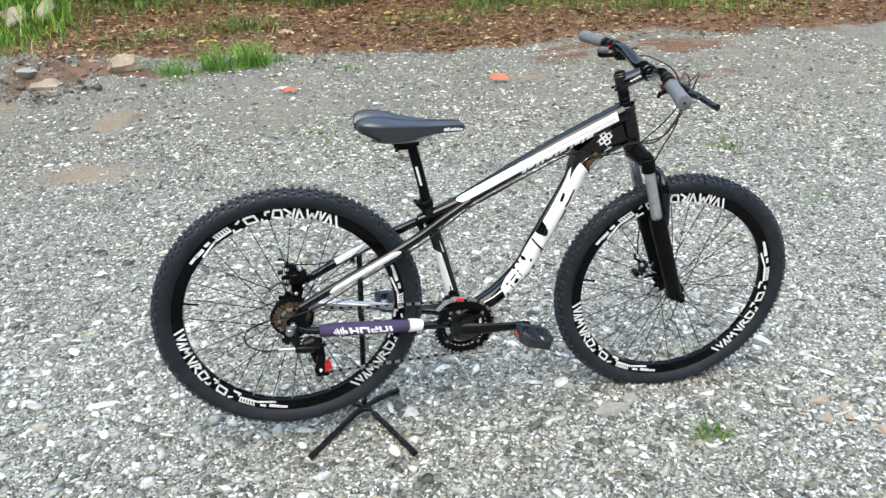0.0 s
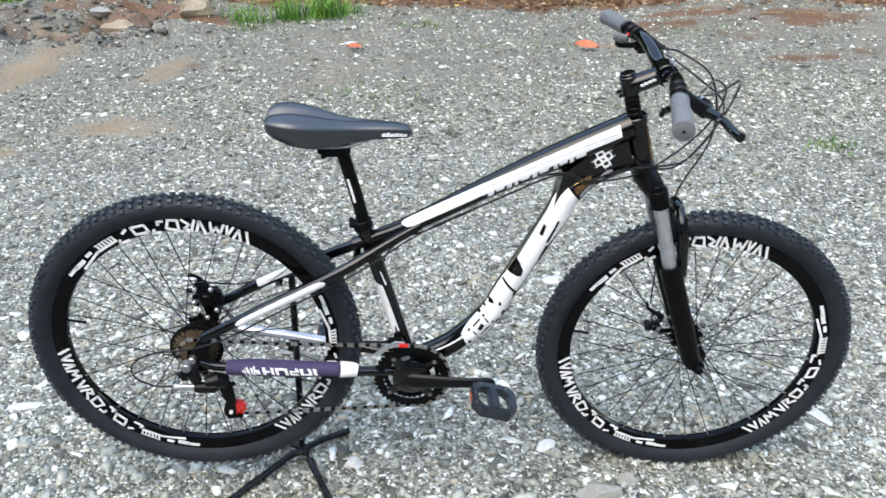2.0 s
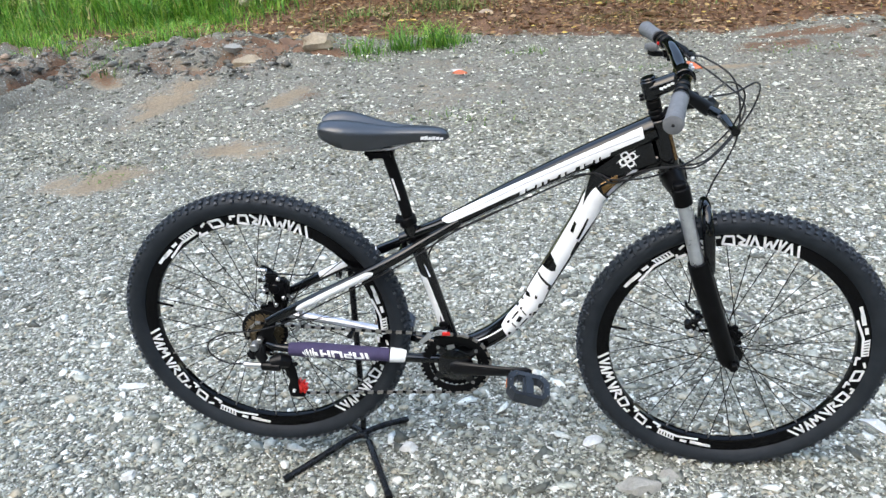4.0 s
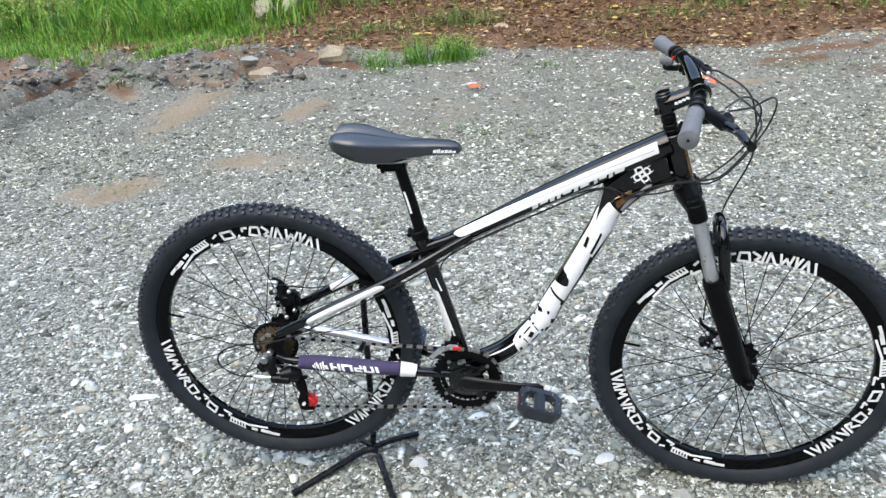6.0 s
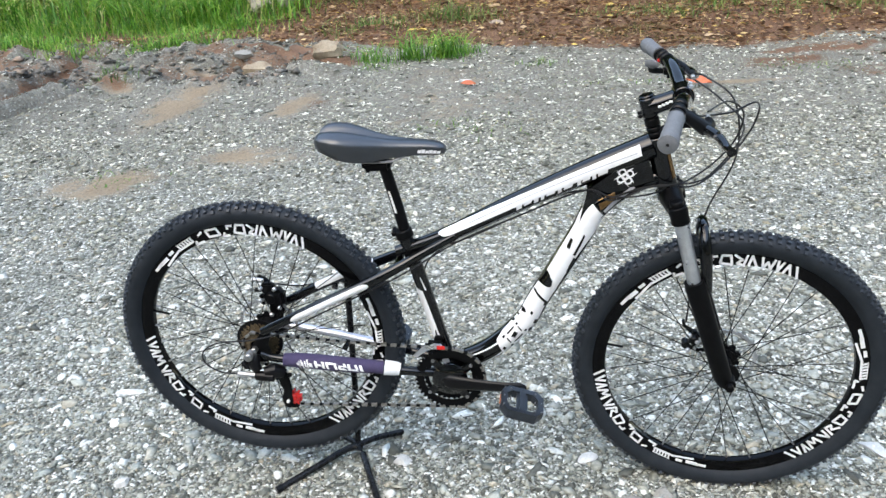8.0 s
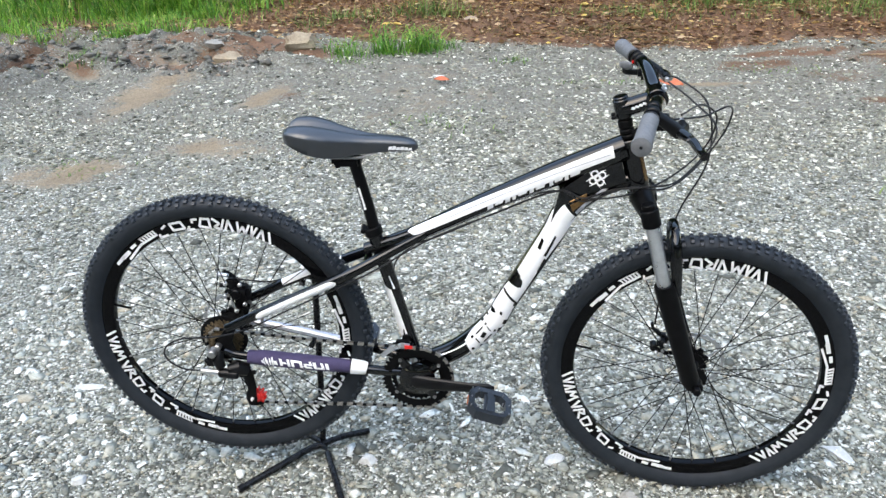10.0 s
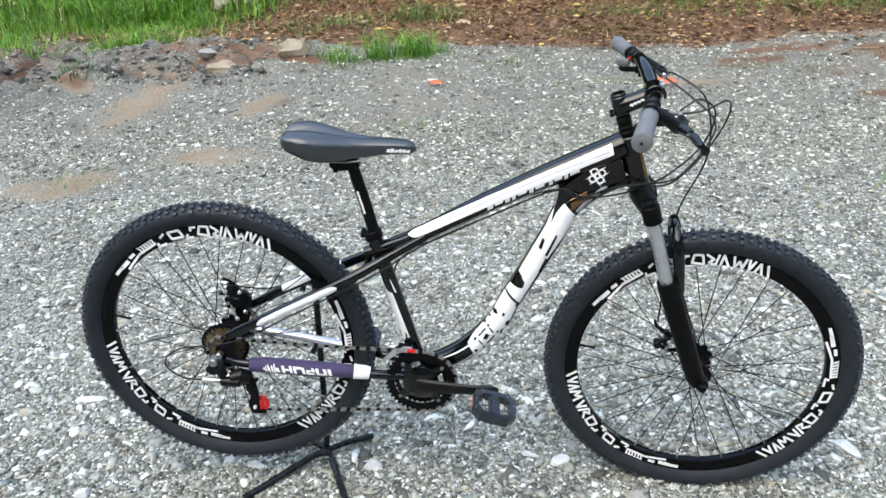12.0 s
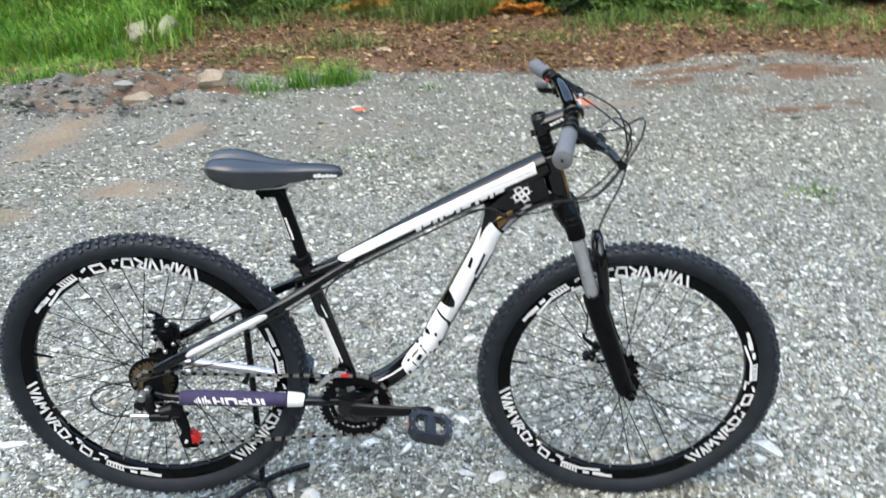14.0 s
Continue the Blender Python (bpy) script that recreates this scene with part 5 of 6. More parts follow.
# stays
for sgn in (-1, 1):
    SS = spline([(0.545, sgn * 0.014, 0.712), (0.46, sgn * 0.026, 0.668), (0.36, sgn * 0.052, 0.621), (0.20, sgn * 0.064, 0.549), (0.055, sgn * 0.066, 0.478)], 6)
    SS_R = [0.010, 0.012, 0.013, 0.013, 0.011]
    stay = part("seat_stay", tube(SS, SS_R, 14), PAINT, bike, "gloss black seat stay with white stripe")
    side = (0.545, 0.86) if sgn < 0 else (0.55, 0.80)
    part("stripe", skin_strip(SS, SS_R, [(side[0], 0), (side[0] + 0.01, -24), (side[0] + 0.03, -34), (side[1] - 0.03, -34), (side[1] - 0.01, -24), (side[1], 0)], [(side[0], 14), (side[0] + 0.01, 38), (side[0] + 0.03, 48), (side[1] - 0.03, 48), (side[1] - 0.01, 38), (side[1], 14)], 40, 5) if sgn < 0 else skin_patch(SS, SS_R, [(side[0], -34), (side[1], -34), (side[1], 48), (side[0], 48)] if sgn < 0 else [(side[0], -80), (side[1], -80), (side[1], 5), (side[0], 5)], 12, 5), DECAL, stay, "white stripe")
    # Thin sky reflection along the stay, painted in grey.
    part("stay_highlight", skin_patch(SS, SS_R, [(0.5, 60), (0.97, 60), (0.97, 70), (0.5, 66)], 14, 2), GREY_DECAL_GLEAM, stay, "pale grey highlight painted on the stay")
    CS = spline([(0.495, sgn * 0.03, 0.338), (0.40, sgn * 0.046, 0.353), (0.25, sgn * 0.058, 0.379 + 0.006 * (sgn > 0)), (0.085, sgn * 0.064, 0.399 + 0.018 * (sgn > 0)), (0.04, sgn * 0.066, 0.414)], 6)
    CS_R = [0.0125, 0.012, 0.011, 0.0105, 0.010]
    stay = part("chain_stay", tube(CS, CS_R, 14), PAINT, bike, "gloss black chain stay")
    if sgn < 0:
        GP = spline([(0.347, -0.0515, 0.366), (0.25, -0.058, 0.3785), (0.16, -0.0615, 0.390), (0.097, -0.0635, 0.3955)], 6)
        GR = [0.0182, 0.0190, 0.0192, 0.0190]
        guard = part("chainstay_guard", tube(GP, [0.0165, *GR, 0.0165], 20), PURPLE, stay, "dark purple neoprene chainstay guard with white lettering")
        geo = ([], [])
        for s0, w, lo, hi in ((0.17, 0.022, -36, 12), (0.20, 0.05, -2, 14), (0.205, 0.02, -36, 0), (0.255, 0.022, -36, 14), (0.285, 0.055, -4, 14), (0.285, 0.05, -22, -12), (0.325, 0.016, -22, 12), (0.29, 0.016, -38, -12), (0.355, 0.02, -36, 14), (0.38, 0.05, -38, -22), (0.415, 0.02, -36, 16), (0.445, 0.02, -38, 14), (0.47, 0.04, -18, -4), (0.50, 0.022, -38, 16),
                             (0.54, 0.03, -20, 12), (0.575, 0.014, -44, 24), (0.595, 0.016, -34, 18), (0.618, 0.012, -22, 28), (0.635, 0.014, -38, 8), (0.655, 0.010, -30, 20), (0.67, 0.018, -16, 4)):
            s0, w = 0.17 + (s0 - 0.17) * 1.2, w * 1.2
            geo = join(geo, skin_patch(GP, GR, [(s0 + 0.01, lo), (s0 + w + 0.01, lo), (s0 + w - 0.01, hi), (s0 - 0.01, hi)], 3, 4, 0.0012))
        part("guard_lettering", geo, DECAL, guard, "white strokes of a maker's mark")
        part("guard_cuff", tube([GP[0] + Vector((0.040, 0.004, -0.008)), GP[0] + Vector((0.030, 0.003, -0.005)), GP[0] + Vector((0.002, 0, 0))], [0.0155, 0.0178, 0.0194], 18), DECAL, guard, "white end band")
    else:
        part("stripe", skin_patch(CS, CS_R, [(0.36, -95), (0.82, -95), (0.82, 15), (0.36, 15)], 12, 5), CHROME_STRIPE, stay, "silver-white stripe")
        part("stripe_edge", skin_patch(CS, CS_R, [(0.38, -40), (0.80, -40), (0.80, -24), (0.38, -24)], 12, 2, 0.0014), DECAL, stay, "white line in the silver stripe")
    drop = plate([(0.07, 0.405), (0.05, 0.39), (0.02, 0.395), (0.012, 0.425), (0.03, 0.45), (0.06, 0.49), (0.078, 0.48), (0.062, 0.44)], sgn * 0.062, sgn * 0.0685)
    part("dropout", drop, MATT, bike, "", False)
part("stay_bridge", rod((0.405, -0.04, 0.645), (0.405, 0.04, 0.645), 0.009, 12), PAINT, bike)
part("seat_tube_graphic", skin_patch(ST, ST_R, [(0.05, -14), (0.60, 2), (0.64, 66), (0.05, 66)], 14, 6), DECAL, seat_tube, "white tapering stripe")
part("seat_tube_mark", skin_patch(ST, ST_R, [(0.60, -30), (0.70, -18), (0.70, -12), (0.60, -16)], 3, 2), DECAL, seat_tube, "small white mark")

# seat post, clamp and saddle
SP = [Vector((0.432, 0, 0.672)), Vector((0.411, 0, 0.785)), Vector((0.3885, 0, 0.886))]
post = part("seat_post", tube(SP, 0.0138, 18), MATT, bike, "matt black seat post")
part("post_mark", join(*[skin_patch(SP, [0.0138] * 3, [(s, 8), (s + 0.035, 8), (s + 0.035, 30), (s, 34)], 2, 2) for s in (0.44, 0.478, 0.516, 0.554, 0.592, 0.63, 0.668)]), DECAL, post, "small white strokes")
cdir = (ST[2] - ST[1]).normalized()
clamp = part("seat_clamp", rounded_rod(ST[2] - cdir * 0.006, ST[2] + cdir * 0.016, 0.0215, 22), MATT, bike, "black seat clamp")
part("clamp_bolt", rounded_rod((0.399, -0.016, 0.716), (0.396, 0.018, 0.716), 0.006, 12), MATT, clamp)
part("saddle_clamp", join(box(0.374, 0, 0.888, 0.066, 0.046, 0.024, 0.3), rod((0.350, 0, 0.868), (0.350, 0, 0.903), 0.005, 8)), MATT, post)


def saddle_shell():
    xs = [0.243, 0.247, 0.258, 0.28, 0.305, 0.335, 0.365, 0.395, 0.425, 0.46, 0.495, 0.518, 0.530, 0.535]
    half = [0.03, 0.05, 0.064, 0.072, 0.073, 0.064, 0.05, 0.037, 0.029, 0.024, 0.0215, 0.019, 0.013, 0.004]
    top = [0.959, 0.969, 0.976, 0.979, 0.977, 0.970, 0.961, 0.953, 0.947, 0.943, 0.940, 0.936, 0.930, 0.921]
    deep = [0.014, 0.024, 0.036, 0.049, 0.058, 0.060, 0.054, 0.044, 0.036, 0.030, 0.027, 0.024, 0.017, 0.006]
    k = np.linspace(0, len(xs) - 1, 53)
    cols = [np.interp(k, range(len(xs)), c) for c in (xs, half, top, deep)]
    ker = np.array([0.25, 0.5, 0.25])
    cols = [np.concatenate([c[:1], np.convolve(c, ker, "valid"), c[-1:]]) for c in cols]
    verts, faces, n = [], [], 25
    for x, h, t, d in zip(*cols):
        dent = 0.024 * max(0, 1 - abs(x - 0.25) / 0.20)
        for j in range(n):
            u = -1 + 2 * j / (n - 1)
            a = abs(u)
            y = h * math.copysign(min(1.0, a * 1.25) if a < 0.8 else 1.0 - 0.10 * (a - 0.8) / 0.2, u)
            z = t - d * (0.30 * min(1, a / 0.8) ** 3 + (0.70 * ((a - 0.8) / 0.2) if a > 0.8 else 0)) - dent * math.exp(-(u / 0.20) ** 2)
            verts.append(Vector((x, y, z)))
    m = len(cols[0])
    for i in range(m - 1):
        for j in range(n - 1):
            q = i * n + j
            faces.append([q, q + 1, q + n + 1, q + n])
        faces.append([i * n, (i + 1) * n, (i + 1) * n + n - 1, i * n + n - 1])
    faces += [list(range(n)), list(range((m - 1) * n, m * n))]
    return verts, faces


saddle = part("saddle", saddle_shell(), VINYL, bike, "black vinyl saddle with grooved rear", True)
saddle.data.set_sharp_from_angle(angle=radians(80))
for s in (-1, 1):
    part("saddle_rail", tube(spline([(0.28, s * 0.03, 0.915), (0.32, s * 0.022, 0.902), (0.40, s * 0.022, 0.900), (0.44, s * 0.016, 0.910), (0.47, s * 0.008, 0.920)], 5), 0.0036, 8), STEEL, saddle)
geo = ([], [])
for k in range(6):
    x0 = 0.472 + 0.0085 * k
    h = float(np.interp(x0 + 0.004, [0.46, 0.495, 0.518, 0.53], [0.024, 0.0215, 0.019, 0.013])) * 0.985 + 0.0012
    z0, hgt = 0.9185 - 0.0006 * k, (0.0075, 0.009, 0.0065, 0.008, 0.007, 0.0055)[k]
    geo = join(geo, ([Vector((x0, -h + 0.0004, z0)), Vector((x0 + 0.0083, -h + 0.0010, z0)), Vector((x0 + 0.0095, -h + 0.0008, z0 + hgt)), Vector((x0 + 0.002, -h, z0 + hgt))], [[0, 1, 2, 3]]))
part("saddle_mark", geo, DECAL, saddle, "small white strokes on the saddle's nose", False)

# drivetrain
ring_y = -0.048
chainring = part("chainring", ring(BB.x, BB.z, 0.089, 0.066, ring_y - 0.002, ring_y + 0.002, teeth=42, depth=0.006), MATT, bike, "black toothed chainring", False)
part("inner_ring", ring(BB.x, BB.z, 0.068, 0.055, ring_y + 0.006, ring_y + 0.009, teeth=32, depth=0.004), MATT, chainring, "", False)
for k in range(4):
    a = radians(45 + 90 * k - 8)
    e = Vector((BB.x + 0.07 * math.cos(a), ring_y, BB.z + 0.07 * math.sin(a)))
    part("spider_arm", tube([Vector((BB.x, ring_y - 0.004, BB.z)), e], [0.018, 0.009], 10, flat=0.35), PAINT, chainring)
    part("ring_bolt", rod((e.x * 0.96 + BB.x * 0.04, ring_y - 0.006, e.z * 0.96 + BB.z * 0.04), (e.x * 0.96 + BB.x * 0.04, ring_y + 0.004, e.z * 0.96 + BB.z * 0.04), 0.0045, 10), STEEL, chainring)
cap = lathe([(0.0, -0.012), (0.012, -0.012), (0.034, -0.007), (0.045, 0.0), (0.045, 0.004), (0.0, 0.004)], 28, False)
part("crank_cap", moved(cap, Matrix.Translation((BB.x, ring_y - 0.006, BB.z))), PAINT, chainring, "gloss black domed cap")


def crank(sgn, ang):
    c, s = math.cos(radians(ang)), math.sin(radians(ang))
    p = lambda d, y: Vector((BB.x + c * d, sgn * y, BB.z + s * d))
    arm = part("crank_arm", tube([p(-0.012, 0.062), p(0.0, 0.064), p(0.06, 0.072), p(0.13, 0.078), p(0.176, 0.08), p(0.190, 0.08)], [0.014, 0.021, 0.0165, 0.0135, 0.0145, 0.007], 16, flat=0.5), PLASTIC, bike, "satin black crank arm")
    part("arm_mark", plate([(p(0.075, 0).x, p(0.075, 0).z - 0.003), (p(0.115, 0).x, p(0.115, 0).z - 0.003), (p(0.115, 0).x, p(0.115, 0).z + 0.002), (p(0.075, 0).x, p(0.075, 0).z + 0.002)], sgn * 0.0795, sgn * 0.081), GREY_DECAL_GLEAM, arm, "small grey mark", False)
    end = p(0.180, 0.08)
    return end


def pedal(end, sgn, tilt):
    """Platform pedal with a cage of bars, axle and reflectors."""
    m = Matrix.Translation(end) @ Matrix.Rotation(radians(tilt), 4, "Y")
    oc = [(-0.052, 0.02), (-0.034, 0.0), (0.034, 0.0), (0.052, 0.02), (0.052, 0.07), (0.034, 0.094), (-0.034, 0.094), (-0.052, 0.07)]
    verts, faces, k = [], [], len(oc)
    for x, y in oc:
        xi, yi = x * 0.72, 0.044 + (y - 0.044) * 0.70
        verts += [Vector((x * 0.97, sgn * (0.018 + y), 0.012)), Vector((x, sgn * (0.018 + y), 0.004)), Vector((x, sgn * (0.018 + y), -0.006)), Vector((x * 0.97, sgn * (0.018 + y), -0.012)),
                  Vector((xi, sgn * (0.018 + yi), -0.010)), Vector((xi, sgn * (0.018 + yi), 0.010))]
    for i in range(k):
        for q in range(6):
            a, b = i * 6, ((i + 1) % k) * 6
            faces.append([a + q, a + (q + 1) % 6, b + (q + 1) % 6, b + q])
    cage = (verts, faces)
    body = part("pedal", moved(cage, m), PEDAL_GREY, bike, "black plastic platform pedal", False)
    part("pedal_spine", moved(join(box(0, sgn * 0.062, 0, 0.026, 0.084, 0.022, 0.25)), m), PEDAL_GREY, body, "", False)
    for x in (-0.045, -0.03, 0.03, 0.045):
        for y in (0.03, 0.062, 0.094):
            part("grip_pin", moved(rod((x, sgn * y, 0.008), (x, sgn * y, 0.0145), 0.0018, 6), m), STEEL, body)
    part("pedal_axle", moved(join(rounded_rod((0, sgn * -0.006, 0), (0, sgn * 0.024, 0), 0.008, 14), rounded_rod((0, sgn * 0.1, 0), (0, sgn * 0.110, 0), 0.008, 14)), m), MATT, body)
    part("reflector", moved(box(-0.0515, sgn * 0.062, -0.002, 0.003, 0.03, 0.007, 0.2), m), AMBER, body, "amber reflector", False)


pedal(crank(-1, -1.5), -1, 17)
pedal(crank(1, 178.5), 1, 10)

# rear cogs
cogs = part("cassette", ring(REAR.x, REAR.z, 0.052, 0.02, -0.034, -0.0325, teeth=28, depth=0.004), COG, bike, "brown oiled steel cassette of stacked cogs", False)
for k in range(1, 7):
    r = 0.052 - 0.0048 * k
    part("cog", ring(REAR.x, REAR.z, r, 0.017, -0.034 - 0.0042 * k, -0.0325 - 0.0042 * k, teeth=28 - 2 * k, depth=0.004), COG, cogs, "", False)
part("spoke_guard", ring(REAR.x, REAR.z, 0.060, 0.02, -0.0295, -0.028, n=40), PLASTIC, cogs, "black spoke protector disc", False)
part("axle_nut", rounded_rod((REAR.x, -0.084, REAR.z), (REAR.x, -0.066, REAR.z), 0.009, 6), STEEL, bike)
part("quick_release", join(rounded_rod((REAR.x, 0.066, REAR.z), (REAR.x, 0.084, REAR.z), 0.009, 12)), MATT, bike)

# rear derailleur
P1, P2 = Vector((0.076, -0.056, 0.348)), Vector((0.092, -0.050, 0.270))
mech = part("derailleur", join(tube([(0.030, -0.074, 0.418), (0.026, -0.086, 0.396), (0.034, -0.088, 0.378)], [0.011, 0.015, 0.012], 12), tube([(0.050, -0.088, 0.372), (0.072, -0.080, 0.374), (0.092, -0.070, 0.362)], [0.013, 0.019, 0.016], 14)), PLASTIC, bike, "black rear derailleur")
part("pivot_knob", rounded_rod((0.018, -0.100, 0.421), (0.018, -0.072, 0.421), 0.0105, 14), STEEL, mech, "dull silver pivot bolt")
part("pivot_block", box(0.008, -0.086, 0.396, 0.028, 0.022, 0.028, 0.35), PLASTIC, mech, "black pivot block", False)
part("barrel", rounded_rod((0.026, -0.092, 0.366), (0.076, -0.090, 0.360), 0.0125, 18, 0.004), PLASTIC, mech, "black spring barrel")
part("silver_link", rounded_rod((-0.018, -0.094, 0.372), (0.028, -0.092, 0.367), 0.0068, 14), SILVER, mech, "silver cable adjuster")
part("cage_plate", join(tube(spline([P1 + Vector((-0.010, -0.014, 0.022)), P1 + Vector((0.012, -0.014, 0.004)), P1 + Vector((0.020, -0.014, -0.034)), P2 + Vector((-0.004, -0.014, 0.006)), P2 + Vector((-0.004, -0.014, -0.020))], 4), [0.014, 0.016, 0.0115, 0.0105, 0.015, 0.010], 12, flat=0.16), tube([P1 + Vector((-0.006, 0.008, 0.012)), P2 + Vector((0, 0.008, -0.012))], [0.014, 0.011], 12, flat=0.16)), MATT, mech)
part("cage_foot", box(P2.x + 0.004, P2.y - 0.006, P2.z - 0.021, 0.036, 0.016, 0.009, 0.3), MATT, mech, "", False)
part("cage_bump", rounded_rod((P1.x + 0.030, P1.y - 0.016, P1.z + 0.004), (P1.x + 0.030, P1.y - 0.008, P1.z + 0.004), 0.006, 10), MATT, mech)
part("jockey_wheel", ring(P1.x, P1.z, 0.022, 0.004, P1.y - 0.004, P1.y + 0.004, teeth=11, depth=0.005), PLASTIC, mech, "", False)
part("red_jockey_wheel", join(ring(P2.x + 0.008, P2.z + 0.002, 0.0235, 0.004, P2.y - 0.008, P2.y + 0.004, teeth=11, depth=0.007), rounded_rod((P2.x + 0.008, P2.y - 0.012, P2.z + 0.002), (P2.x + 0.008, P2.y, P2.z + 0.002), 0.012, 14)), RED, mech, "red jockey wheel", False)
part("wheel_bolt", rod((P2.x - 0.002, P2.y - 0.022, P2.z + 0.0), (P2.x - 0.002, P2.y, P2.z + 0.0), 0.0042, 10), DECAL, mech, "pale jockey bolt")

# chain: each link a small rounded plate pair
chain_path = []
for k in range(9):
    a = radians(78 - 156 * k / 8)
    chain_path.append(Vector((BB.x + 0.088 * math.cos(a), ring_y, BB.z + 0.088 * math.sin(a))))
low = [Vector((BB.x + 0.02, ring_y, BB.z - 0.086)), Vector((0.30, -0.05, 0.249)), P2 + Vector((0.010, 0, -0.020)), P2 + Vector((-0.014, 0, 0.0)), P2 + Vector((-0.006, 0, 0.03)), P1 + Vector((0.020, 0, -0.006)), P1 + Vector((0.006, 0, 0.022)), P1 + Vector((-0.04, 0, 0.03)), Vector((REAR.x - 0.03, -0.054, REAR.z - 0.02))]
back = [Vector((REAR.x - 0.034, -0.054, REAR.z + 0.012)), Vector((REAR.x - 0.01, -0.054, REAR.z + 0.036)), Vector((REAR.x + 0.012, -0.054, REAR.z + 0.036)), Vector((0.27, -0.051, 0.4405))]
full = spline(chain_path + low + back + [chain_path[0]], 10)
dense, run, last = [], 0.0, full[0]
for a, b in zip(full, full[1:]):
    L = (b - a).length
    while run <= L and L > 0:
        dense.append((a.lerp(b, run / L), (b - a).normalized()))
        run += 0.0127
    run -= L
chain = None
link_mesh = None
for i, (p, d) in enumerate(dense):
    thick = 0.0075 if i % 2 else 0.0052
    if i < 2:
        outl = [(q * (1.0 if i % 2 else 0.75), w * (1.0 if i % 2 else 0.7)) for q, w in ((-0.0082, 0), (-0.006, 0.0038), (-0.002, 0.0028), (0.002, 0.0028), (0.006, 0.0038), (0.0082, 0), (0.006, -0.0038), (0.002, -0.0028), (-0.002, -0.0028), (-0.006, -0.0038))]
        me = mesh_of("chain_link", *plate(outl, -thick / 2, thick / 2))
        me.materials.append(CHAIN if i % 2 else MATT)
        link_mesh = (me,) if link_mesh is None else (*link_mesh, me)
    ob = new("chain" if chain is None else "chain_link", link_mesh[i % 2])
    ang = math.atan2(d.z, d.x)
    ob.matrix_world = Matrix.Translation(p) @ Matrix.Rotation(-ang, 4, "Y")
    if chain is None:
        chain = ob
        ob.parent = bike
        tagged(ob, "dull steel bicycle chain")
    else:
        ob.parent = chain
        ob.matrix_parent_inverse = chain.matrix_world.inverted()

# front derailleur with its silver cage
fd = part("front_derailleur", join(box(0.478, -0.03, 0.415, 0.05, 0.03, 0.03, 0.3), rounded_rod((0.487, -0.022, 0.43), (0.487, 0.022, 0.43), 0.012, 12)), MATT, bike, "black front derailleur with silver cage")
part("cage", moved(plate([(0.447, 0.408), (0.47, 0.430), (0.50, 0.442), (0.520, 0.439), (0.518, 0.432), (0.482, 0.423), (0.455, 0.402)], -0.061, -0.0575), Matrix.Translation((-0.02, 0, 0))), SILVER, fd, "silver cage plate", False)
part("red_mark", box(0.497, -0.0625, 0.432, 0.02, 0.003, 0.009, 0.2), RED, fd, "red sticker", False)

# rear brake caliper
cal = part("rear_caliper", join(box(0.066, 0.05, 0.512, 0.036, 0.034, 0.05, 0.25), box(0.04, 0.058, 0.535, 0.034, 0.02, 0.03, 0.25), rounded_rod((0.05, 0.03, 0.515), (0.05, 0.078, 0.515), 0.014, 14), rod((0.02, 0.055, 0.53), (0.005, 0.055, 0.53), 0.006)), PLASTIC, bike, "black mechanical disc brake caliper")
for k, (x, z) in enumerate(((0.03, 0.548), (0.066, 0.545), (0.072, 0.49), (0.024, 0.512), (0.048, 0.47))):
    part("bolt", rounded_rod((x, 0.025, z), (x, 0.034, z), 0.0055, 10), SILVER, cal)
part("caliper_arm", tube(spline([(0.05, 0.07, 0.52), (0.03, 0.078, 0.545), (0.012, 0.07, 0.562)], 4), [0.009, 0.007, 0.006], 8), MATT, cal)
part("caliper_mount", join(box(0.052, 0.058, 0.478, 0.03, 0.016, 0.05, 0.25), box(0.028, 0.06, 0.50, 0.03, 0.014, 0.03, 0.25)), MATT, cal)
part("cable_clamp", rounded_rod((0.0, 0.058, 0.56), (0.03, 0.058, 0.556), 0.0055, 10), SILVER, cal)

# fork, steered with the bars
axis = lambda d, y=0.0, fwd=0.0: HEAD + UP * d + Vector((UP.z, 0, -UP.x)) * fwd + Vector((0, y, 0))
fork = part("fork", moved(join(tube([axis(-0.022, -0.074, 0.012), axis(-0.018, -0.05, 0.011), axis(-0.006, -0.02, 0.004), axis(-0.006, 0.02, 0.004), axis(-0.018, 0.05, 0.011), axis(-0.022, 0.074, 0.012)], [0.018, 0.022, 0.026, 0.026, 0.022, 0.018], 16)), STEER), MATT, bike, "black suspension fork with steel stanchions")
for s in (-1, 1):
    part("fork_cap", moved(join(rounded_rod(axis(-0.05, s * 0.066, 0.014), axis(-0.008, s * 0.066, 0.014), 0.0205, 20), rounded_rod(axis(-0.01, s * 0.066, 0.014), axis(0.004, s * 0.066, 0.014), 0.015, 16)), STEER), MATT, fork, "black crown socket")
    part("stanchion", moved(rod(axis(-0.22, s * 0.066, 0.014), axis(-0.04, s * 0.066, 0.014), 0.0155, 20), STEER), SILVER, fork, "polished steel stanchion")
    low_end = Vector((FRONT.x - 0.008, s * 0.060, FRONT.z - 0.006))
    hi = axis(-0.198, s * 0.066, 0.014)
    part("lower_leg", moved(join(tube([hi, hi.lerp(low_end, 0.06), hi.lerp(low_end, 0.55), hi.lerp(low_end, 0.93), low_end], [0.0225, 0.0240, 0.0228, 0.0215, 0.016], 20), rounded_rod(Vector((FRONT.x, s * 0.045, FRONT.z)), Vector((FRONT.x, s * 0.076, FRONT.z)), 0.016, 18)), STEER), MATT, fork, "matt black lower leg")
